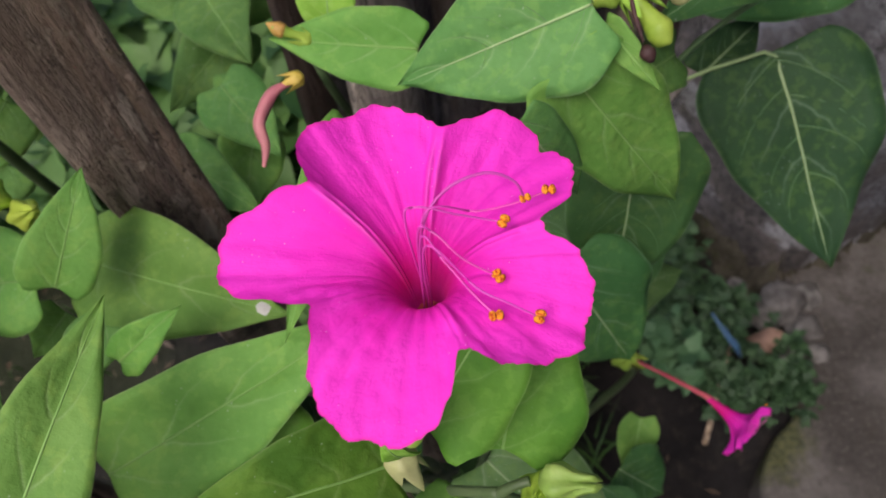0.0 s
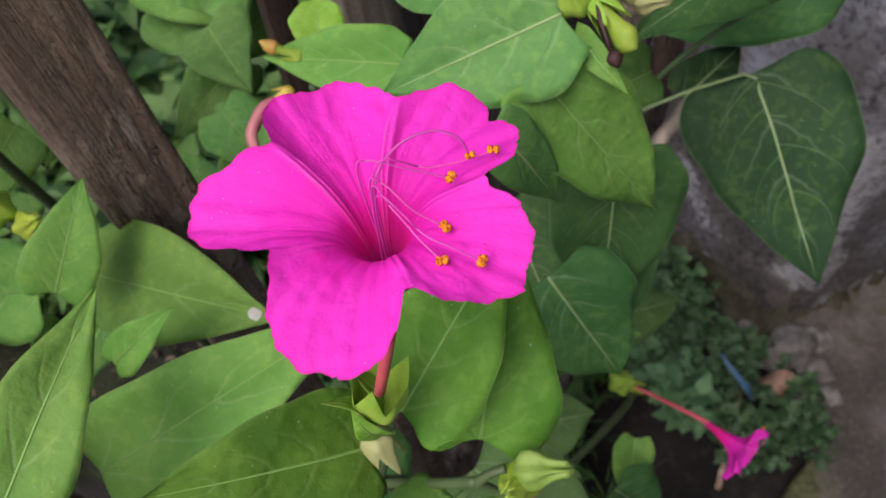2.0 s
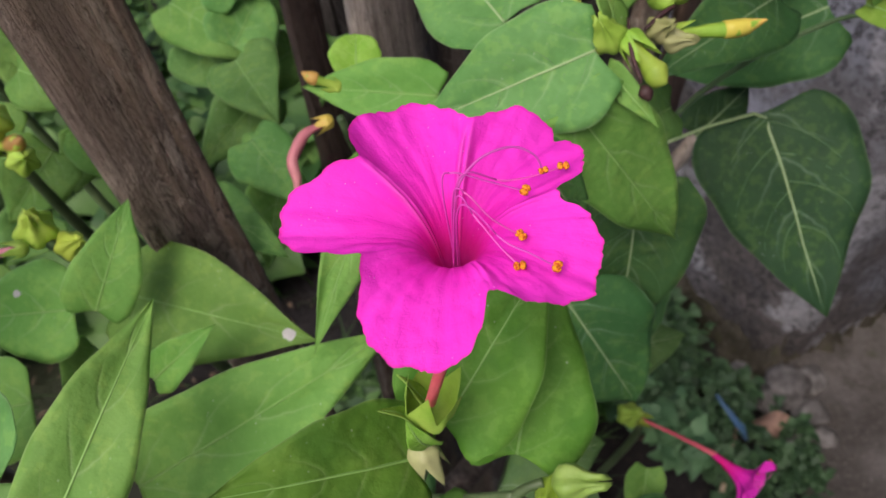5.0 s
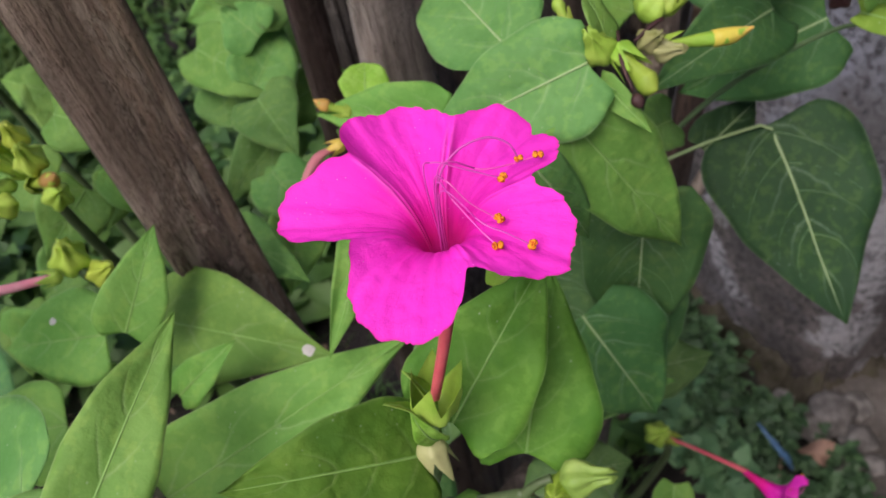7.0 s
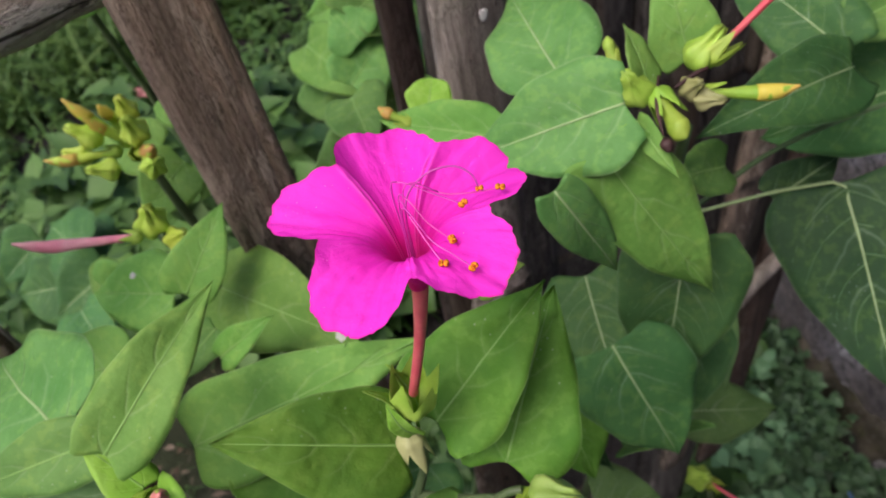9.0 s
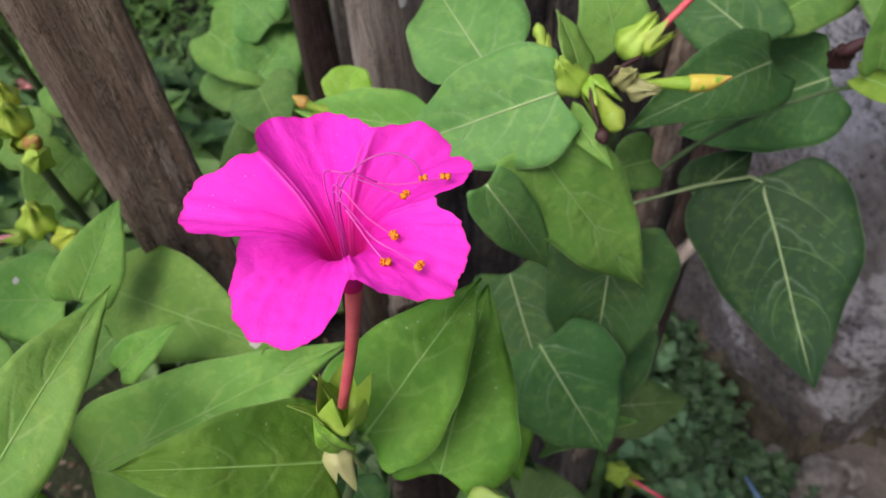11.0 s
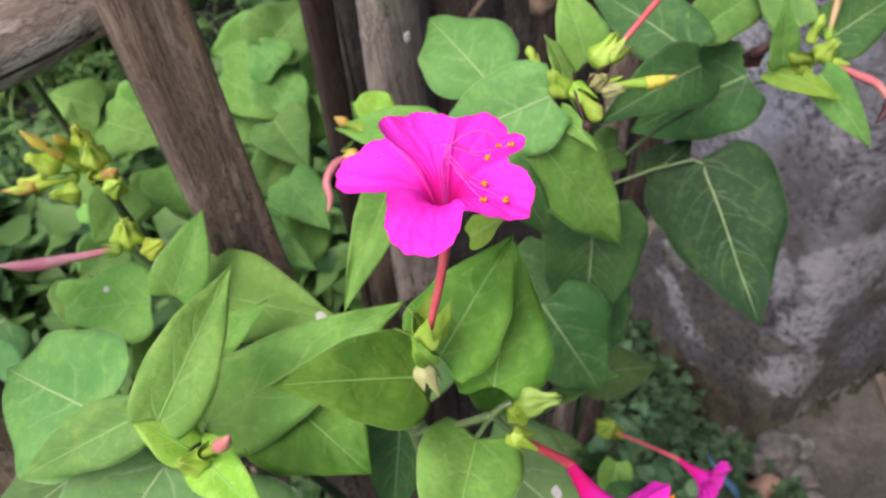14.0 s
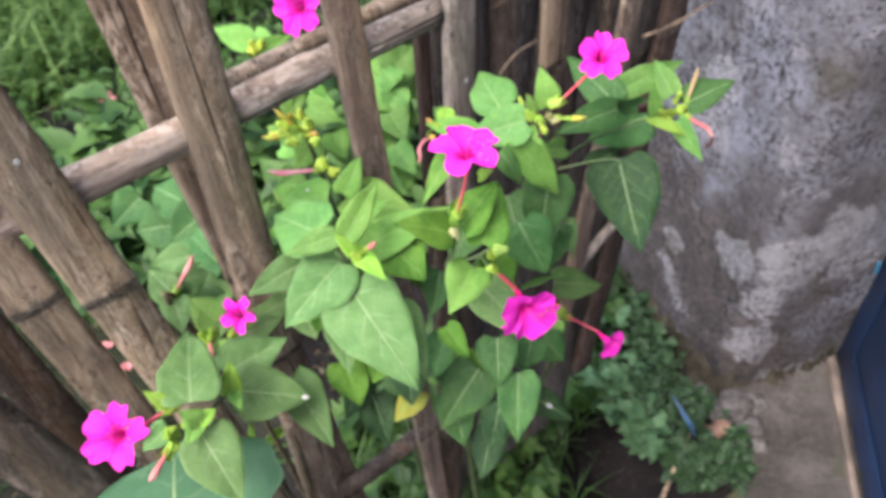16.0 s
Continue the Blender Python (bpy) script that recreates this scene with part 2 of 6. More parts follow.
PETAL = petal_material()
FILAMENT = stalk_material("magenta_filament", (0.78, 0.04, 0.44), (0.86, 0.14, 0.60))
STYLE = stalk_material("crimson_style", (0.60, 0.03, 0.34), (0.76, 0.12, 0.52))
def anther_material():
    """Pollen-dusted anther: orange grains over dark red skin."""
    n = Nodes("orange_anther")
    c = n.coords()
    grain = n.noise(c, 3200, 3, 0.6)
    col = n.mix(n.step(grain, 0.40, 0.56), (0.36, 0.035, 0.008), (0.80, 0.30, 0.02))
    col = n.mix(n.step(n.noise(c, 5200, 2), 0.62, 0.72), col, (0.86, 0.44, 0.06))
    return n.finish(col, 0.85, grain, 0.8, 0.0002, None, 0.2)


ANTHER = anther_material()
FILAMENT_ROOT = stalk_material("dark_filament", (0.72, 0.03, 0.40), (0.82, 0.09, 0.54))


def bamboo_material(name, dark, mid, light, flake, grain=(1, 1, 0.09)):
    """Weathered bamboo: fibre streaks, peeled pale flakes and black mildew specks along the grain."""
    n = Nodes(name)

    def along(k):
        return tuple(1 if g == 1 else k for g in grain)

    fibre = n.noise(n.coords(scale=along(0.06)), 620, 5, 0.7)
    broad = n.noise(n.coords(scale=along(0.35)), 34, 6, 0.65, 0.6)
    col = n.mix(n.step(broad, 0.34, 0.64), dark, mid)
    col = n.mix(n.math("MULTIPLY", n.step(fibre, 0.42, 0.68), 0.55), col, light)
    where = n.step(n.noise(n.coords(scale=along(0.4)), 30, 4), 0.40, 0.60)
    peel = n.noise(n.coords(scale=along(0.34)), 190, 8, 0.78, 0.5)
    flakes = n.math("MULTIPLY", n.step(peel, 0.495, 0.525), n.math("ADD", n.math("MULTIPLY", where, 0.72), 0.10))
    col = n.mix(flakes, col, flake)
    speck = n.noise(n.coords(scale=along(0.55)), 700, 5, 0.7)
    col = n.mix(n.math("MULTIPLY", n.step(speck, 0.55, 0.64), 0.45), col, dark)
    black = n.noise(n.coords(scale=along(0.45)), 210, 6, 0.75)
    col = n.mix(n.math("MULTIPLY", n.step(black, 0.58, 0.64), 0.8), col, (0.030, 0.023, 0.019))
    # long weathered streaks, sooty bands and splits that run with the grain
    warm = n.noise(n.coords(scale=along(0.10)), 26, 3, 0.5)
    col = n.mix(n.math("MULTIPLY", n.step(warm, 0.54, 0.64), 0.42), col, n.mix(0.5, mid, (0.42, 0.255, 0.125)))
    streak = n.noise(n.coords(scale=along(0.035)), 110, 4, 0.6)
    col = n.mix(n.math("MULTIPLY", n.step(streak, 0.50, 0.66), 0.55), col, n.mix(0.5, col, flake))
    soot = n.noise(n.coords(scale=along(0.10)), 62, 5, 0.65)
    col = n.mix(n.math("MULTIPLY", n.step(soot, 0.45, 0.60), 0.62), col, n.mix(0.75, col, (0.050, 0.043, 0.037)))
    split = n.step(n.noise(n.coords(scale=along(0.012)), 250, 3, 0.5), 0.655, 0.685)
    col = n.mix(n.math("MULTIPLY", split, 0.85), col, (0.022, 0.017, 0.013))
    h = n.math("ADD", n.math("MULTIPLY", fibre, 0.7), n.math("MULTIPLY", flakes, 0.6))
    h = n.math("ADD", h, n.math("SUBTRACT", n.math("MULTIPLY", speck, 0.4), n.math("MULTIPLY", split, 0.8)))
    return n.finish(n.vary(col, 0.02, 0.26), 0.85, h, 1.0, 0.0022, None, 0.25)


BAMBOO = bamboo_material("weathered_bamboo", (0.165, 0.120, 0.082), (0.43, 0.32, 0.215), (0.60, 0.47, 0.34), (0.73, 0.61, 0.46))
BAMBOO_GREY = bamboo_material("grey_bamboo", (0.34, 0.295, 0.245), (0.62, 0.545, 0.46), (0.74, 0.67, 0.575), (0.80, 0.73, 0.63))
BAMBOO_PALE = bamboo_material("pale_bamboo", (0.22, 0.175, 0.115), (0.36, 0.29, 0.20), (0.47, 0.39, 0.28), (0.52, 0.44, 0.32))
BAMBOO_DARK = bamboo_material("dark_bamboo", (0.056, 0.045, 0.035), (0.135, 0.108, 0.085), (0.21, 0.172, 0.138), (0.29, 0.24, 0.195))
BAMBOO_RED = bamboo_material("brown_bamboo", (0.060, 0.038, 0.028), (0.125, 0.085, 0.064), (0.180, 0.130, 0.100), (0.23, 0.18, 0.145))
# board tone with the far wall's shade put into the colour
SHADED_BOARD = bamboo_material("shaded_board", (0.052, 0.046, 0.042), (0.140, 0.124, 0.113), (0.21, 0.188, 0.172), (0.31, 0.28, 0.255), (1, 1, 0.5))
BAMBOO_GRIM = bamboo_material("grimy_bamboo", (0.140, 0.104, 0.082), (0.315, 0.240, 0.190), (0.44, 0.345, 0.275), (0.64, 0.54, 0.43))
BAMBOO_TAN = bamboo_material("tan_bamboo", (0.24, 0.175, 0.115), (0.42, 0.315, 0.22), (0.52, 0.40, 0.29), (0.58, 0.46, 0.35))
NODE = bamboo_material("bamboo_node", (0.07, 0.056, 0.043), (0.17, 0.137, 0.105), (0.30, 0.25, 0.20), (0.44, 0.38, 0.30))


def concrete_material():
    """Old cement render: cloudy blue-grey, small peeled skins, brown dirt, black moss specks of several sizes."""
    n = Nodes("mossy_concrete")
    c = n.coords()
    big = n.noise(c, 3.6, 6, 0.6, 0.4)
    mid = n.noise(c, 20, 8, 0.72)
    fine = n.noise(c, 190, 6, 0.75)
    col = n.mix(n.step(big, 0.32, 0.56), (0.120, 0.116, 0.118), (0.252, 0.264, 0.308))
    col = n.mix(n.math("MULTIPLY", n.step(mid, 0.40, 0.66), 0.60), col, n.mix(0.65, col, (0.055, 0.048, 0.044)))
    # rising damp, ragged old stains; the lower left face's shade is painted in too
    warp = n.math("MULTIPLY", n.math("SUBTRACT", n.noise(c, 11, 7, 0.68), 0.5), 0.55)
    for centre, reach, share in (((0.15, 0.64, 0.08), 0.34, 0.75), ((0.30, 0.47, 0.04), 0.14, 0.6), ((0.18, 0.62, 0.62), 0.07, 0.7), ((0.20, 0.60, 0.25), 0.15, 0.6)):
        gap = n.node("ShaderNodeVectorMath", Vector=c)
        gap.operation = "DISTANCE"
        gap.inputs[1].default_value = centre
        stain_and_shade = n.math("SUBTRACT", 1.0, n.step(n.math("ADD", gap.outputs["Value"], warp), reach - 0.07, reach + 0.07))
        col = n.mix(n.math("MULTIPLY", stain_and_shade, share), col, n.mix(n.step(mid, 0.4, 0.6), (0.042, 0.034, 0.028), (0.105, 0.090, 0.079)))
    patch = n.noise(c, 10, 6, 0.55, 0.3)
    skin = n.step(patch, 0.57, 0.62)
    col = n.mix(n.math("MULTIPLY", skin, 0.55), col, (0.36, 0.36, 0.385))
    # smooth pale cement patches left by old repairs
    ragged = n.math("MULTIPLY", n.math("SUBTRACT", n.noise(c, 26, 6, 0.6), 0.5), 0.085)
    for centre, reach in (((0.311, 0.455, 0.262), 0.036), ((0.322, 0.458, 0.160), 0.042), ((0.276, 0.499, 0.304), 0.034), ((0.348, 0.475, 0.337), 0.050), ((0.385, 0.494, 0.372), 0.046), ((0.430, 0.515, 0.300), 0.036), ((0.201, 0.595, 0.250), 0.020), ((0.215, 0.577, 0.540), 0.028)):
        gap = n.node("ShaderNodeVectorMath", Vector=c)
        gap.operation = "DISTANCE"
        gap.inputs[1].default_value = centre
        repair = n.math("SUBTRACT", 1.0, n.step(n.math("ADD", gap.outputs["Value"], ragged), reach - 0.004, reach + 0.006))
        col = n.mix(n.math("MULTIPLY", repair, 0.6), col, (0.37, 0.375, 0.395))
    mottle = n.noise(c, 55, 7, 0.72)
    col = n.mix(n.math("MULTIPLY", n.step(mottle, 0.48, 0.62), 0.55), col, n.mix(0.7, col, (0.06, 0.058, 0.060)))
    zone = n.step(n.noise(c, 7, 4, 0.6), 0.36, 0.56)
    moss = n.math("MULTIPLY", n.step(n.noise(c, 130, 8, 0.82), 0.50, 0.55), n.math("ADD", n.math("MULTIPLY", zone, 0.70), 0.22))
    col = n.mix(moss, col, (0.026, 0.025, 0.025))
    dots = n.math("SUBTRACT", 1.0, n.step(n.cells(c, 150), 0.12, 0.26))
    dots = n.math("MULTIPLY", dots, n.step(n.noise(c, 36, 5, 0.6), 0.48, 0.58))
    col = n.mix(n.math("MULTIPLY", dots, 0.85), col, (0.024, 0.024, 0.026))
    pits = n.math("SUBTRACT", 1.0, n.step(n.cells(c, 62), 0.09, 0.20))
    pits = n.math("MULTIPLY", pits, n.step(n.noise(c, 18, 4), 0.52, 0.60))
    col = n.mix(n.math("MULTIPLY", pits, 0.8), col, (0.022, 0.021, 0.020))
    col = n.mix(n.math("MULTIPLY", n.step(fine, 0.58, 0.72), 0.35), col, (0.33, 0.33, 0.34))
    col = n.mix(n.math("MULTIPLY", n.step(n.noise(c, 9, 5, 0.6), 0.56, 0.72), 0.55), col, (0.060, 0.056, 0.034))
    h = n.math("ADD", n.math("ADD", n.math("MULTIPLY", mid, 0.45), n.math("MULTIPLY", fine, 0.3)), n.math("MULTIPLY", skin, 0.25))
    h = n.math("SUBTRACT", h, n.math("MULTIPLY", n.math("MAXIMUM", dots, pits), 0.35))
    return n.finish(col, 0.85, h, 0.8, 0.004, None, 0.25)


def apron_material():
    """Trodden cement: brown-grey with dirt fans, moss films and grit."""
    n = Nodes("stained_apron")
    c = n.coords()
    col = n.mix(n.step(n.noise(c, 7, 7, 0.65, 0.4), 0.34, 0.66), (0.050, 0.045, 0.040), (0.130, 0.120, 0.112))
    col = n.mix(n.math("MULTIPLY", n.step(n.noise(c, 22, 7, 0.7, 0.3), 0.50, 0.66), 0.7), col, (0.052, 0.046, 0.038))
    col = n.mix(n.math("MULTIPLY", n.step(n.noise(c, 13, 6, 0.65), 0.58, 0.70), 0.55), col, (0.055, 0.062, 0.028))
    col = n.mix(n.math("MULTIPLY", n.step(n.noise(c, 210, 5, 0.75), 0.55, 0.68), 0.5), col, (0.22, 0.20, 0.18))
    col = n.mix(n.math("MULTIPLY", n.step(n.noise(c, 120, 6, 0.75), 0.58, 0.66), 0.7), col, (0.03, 0.027, 0.024))
    # moss cushion on the broken corner over the drain
    gap = n.node("ShaderNodeVectorMath", Vector=c)
    gap.operation = "DISTANCE"
    gap.inputs[1].default_value = (0.275, 0.275, 0.058)
    wander = n.math("MULTIPLY", n.math("SUBTRACT", n.noise(c, 24, 6, 0.68), 0.5), 0.10)
    cushion = n.math("SUBTRACT", 1.0, n.step(n.math("ADD", gap.outputs["Value"], wander), 0.030, 0.062))
    col = n.mix(n.math("MULTIPLY", cushion, 0.85), col, n.mix(n.step(n.noise(c, 160, 6, 0.75), 0.4, 0.6), (0.030, 0.038, 0.013), (0.090, 0.098, 0.034)))
    return n.finish(col, 0.85, n.noise(c, 60, 8, 0.72), 0.9, 0.006, None, 0.25)


def ground_material():
    n = Nodes("damp_soil")
    c = n.coords()
    col = n.mix(n.step(n.noise(c, 6, 6, 0.65), 0.3, 0.7), (0.008, 0.0075, 0.008), (0.026, 0.023, 0.023))
    col = n.mix(n.math("MULTIPLY", n.step(n.noise(c, 60, 5, 0.7), 0.5, 0.75), 0.6), col, (0.055, 0.046, 0.036))
    col = n.mix(n.math("MULTIPLY", n.step(n.noise(c, 1.2, 4), 0.5, 0.66), 0.5), col, (0.040, 0.056, 0.020))
    return n.finish(col, 0.85, n.noise(c, 90, 6, 0.7), 0.9, 0.01, None, 0.12)


def mossy_material():
    """Damp mortar under a dark moss film."""
    n = Nodes("mossy_mortar")
    c = n.coords()
    col = n.mix(n.step(n.noise(c, 16, 7, 0.7), 0.36, 0.64), (0.018, 0.017, 0.010), (0.070, 0.062, 0.046))
    col = n.mix(n.math("MULTIPLY", n.step(n.noise(c, 48, 6, 0.7), 0.54, 0.66), 0.6), col, (0.050, 0.058, 0.020))
    col = n.mix(n.math("MULTIPLY", n.step(n.noise(c, 150, 5, 0.75), 0.58, 0.68), 0.5), col, (0.16, 0.15, 0.13))
    return n.finish(col, 0.9, n.noise(c, 70, 8, 0.72), 0.9, 0.006, None, 0.15)


CONCRETE, APRON, SOIL, MOSSY = concrete_material(), apron_material(), ground_material(), mossy_material()


def paint_material(name, a, b, chip, rough):
    n = Nodes(name)
    c = n.coords()
    col = n.mix(n.step(n.noise(c, 14, 5), 0.35, 0.7), a, b)
    col = n.mix(n.math("MULTIPLY", n.step(n.noise(n.coords(scale=(1, 0.25, 1)), 130, 5, 0.7), 0.66, 0.70), 0.7), col, chip)
    return n.finish(col, rough, n.noise(c, 160, 4), 0.25, 0.002, None, 0.5)


BLUE = paint_material("blue_paint", (0.004, 0.017, 0.055), (0.007, 0.030, 0.088), (0.12, 0.17, 0.23), 0.55)
CYAN = paint_material("cyan_paint", (0.03, 0.17, 0.30), (0.05, 0.25, 0.40), (0.4, 0.55, 0.6), 0.5)
BEIGE = paint_material("worn_beige_edge", (0.10, 0.082, 0.068), (0.24, 0.19, 0.155), (0.045, 0.04, 0.035), 0.9)


def weed_material(name, a, b):
    n = Nodes(name)
    g = n.node("ShaderNodeNewGeometry").outputs["Random Per Island"]
    col = n.mix(g, a, b)
    col = n.mix(n.math("MULTIPLY", n.noise(n.coords(), 150, 3), 0.5), col, n.mix(0.6, col, (0.01, 0.03, 0.01)))
    return n.finish(col, 0.55, n.noise(n.coords(), 300, 3), 0.4, 0.002, (0.25, b), 0.35)


GRASS = weed_material("grass_green", (0.034, 0.105, 0.016), (0.165, 0.285, 0.072))
WEED = weed_material("weed_green", (0.016, 0.058, 0.012), (0.105, 0.215, 0.045))
# weed green darkened to hold the shade under plant and fence
SHADED_GROWTH = weed_material("shaded_undergrowth_green", (0.010, 0.034, 0.008), (0.050, 0.118, 0.022))
CREEPER = weed_material("creeper_green", (0.016, 0.045, 0.018), (0.062, 0.128, 0.052))
ROUND_LEAF = weed_material("round_leaf_green", (0.045, 0.115, 0.050), (0.115, 0.235, 0.105))
LITTER = weed_material("dry_litter", (0.05, 0.033, 0.022), (0.20, 0.135, 0.09))
WHITE = stalk_material("chalky_white", (0.46, 0.46, 0.43), (0.74, 0.74, 0.71), 0.9)
STONE = stalk_material("rough_stone", (0.065, 0.060, 0.057), (0.19, 0.18, 0.172), 0.9)
DRY_LEAF = stalk_material("dry_pink_leaf", (0.16, 0.09, 0.07), (0.30, 0.18, 0.14), 0.8)
PLASTIC = stalk_material("blue_plastic", (0.035, 0.085, 0.19), (0.06, 0.14, 0.27), 0.5)


# ---- makers ----
def attach(ob, parent):
    """Hang a part, whose mesh lies in world places, under its thing."""
    if parent is not None:
        ob.parent = parent
        if parent.parent is None:
            ob.matrix_parent_inverse = parent.matrix_basis.inverted()


def mesh_object(name, verts, faces, material, parent=None, uvs=None, smooth=True, label="", folds=None):
    me = bpy.data.meshes.new(name)
    me.from_pydata([tuple(v) for v in verts], [], faces)
    if uvs is not None:
        layer = me.uv_layers.new(name="uv")
        for loop in me.loops:
            layer.data[loop.index].uv = uvs[loop.vertex_index]
    if folds is not None:
        layer = me.uv_layers.new(name="pleat")
        for loop in me.loops:
            layer.data[loop.index].uv = (folds[loop.vertex_index], 0)
    me.materials.append(material)
    if smooth:
        for p in me.polygons:
            p.use_smooth = True
    me.update()
    ob = new(name, me)
    attach(ob, parent)
    if label:
        ob["label"] = label
    return ob


def part(name, bm, material, parent, label="", smooth=True):
    me = bpy.data.meshes.new(name)
    bm.to_mesh(me)
    bm.free()
    me.materials.append(material)
    if smooth:
        for p in me.polygons:
            p.use_smooth = True
    ob = new(name, me)
    attach(ob, parent)
    if label:
        ob["label"] = label
    return ob


def empty(name, at=(0, 0, 0)):
    ob = new(name)
    ob.empty_display_size = 0.02
    ob.location = at
    return ob


def lerp(a, b, t):
    return a + (b - a) * t


def curve_points(keys, n):
    """A smooth line through a few points (Catmull-Rom)."""
    k = [Vector(p) for p in keys]
    k = [k[0] * 2 - k[1], *k, k[-1] * 2 - k[-2]]
    out = []
    for i in range(n + 1):
        s = i / n * (len(k) - 3)
        j = min(int(s), len(k) - 4)
        t = s - j
        a, b, c, d = k[j : j + 4]
        out.append(0.5 * ((2 * b) + (c - a) * t + (2 * a - 5 * b + 4 * c - d) * t * t + (3 * b - a - 3 * c + d) * t ** 3))
    return out


def tube_data(keys, radii, n=12, sides=8, wobble=0.0, caps=True):
    """Vertices and faces of a tapered, capped tube along a smooth line."""
    pts = curve_points(keys, n) if len(keys) > 2 else [Vector(keys[0]).lerp(Vector(keys[-1]), i / n) for i in range(n + 1)]
    verts, faces = [], []
    side = None
    for i, p in enumerate(pts):
        d = (pts[min(i + 1, n)] - pts[max(i - 1, 0)]).normalized()
        if side is None:
            side = d.orthogonal().normalized()
        side = (side - d * side.dot(d)).normalized()
        other = d.cross(side)
        s = i / n * (len(radii) - 1)
        j = min(int(s), len(radii) - 2)
        r = lerp(radii[j], radii[j + 1], s - j)
        for q in range(sides):
            a = 2 * math.pi * q / sides
            rr = r * (1 + wobble * noise.noise(p * 220 + Vector((q, 0, 0))))
            verts.append(p + (side * math.cos(a) + other * math.sin(a)) * rr)
    for i in range(n):
        for q in range(sides):
            a, b = i * sides + q, i * sides + (q + 1) % sides
            faces.append((a, b, b + sides, a + sides))
    if caps:
        faces.append(tuple(range(sides - 1, -1, -1)))
        faces.append(tuple(n * sides + q for q in range(sides)))
    return verts, faces


def tube(name, keys, radii, material, parent, n=12, sides=8, wobble=0.0, label="", caps=True):
    v, f = tube_data(keys, radii, n, sides, wobble, caps)
    return mesh_object(name, v, f, material, parent, label=label)


OUTLINE = ((0.0, 0.80), (0.03, 0.885), (0.07, 0.95), (0.12, 0.985), (0.18, 1.0), (0.26, 0.99), (0.35, 0.945), (0.45, 0.86), (0.55, 0.745), (0.65, 0.60), (0.74, 0.455), (0.82, 0.315), (0.89, 0.19), (0.95, 0.085), (1.0, 0.0))


def half_width(v):
    for (a, fa), (b, fb) in zip(OUTLINE, OUTLINE[1:]):
        if v <= b:
            t = (v - a) / (b - a)
            return lerp(fa, fb, t)
    return 0.0


LEAF_NUMBER = [0]


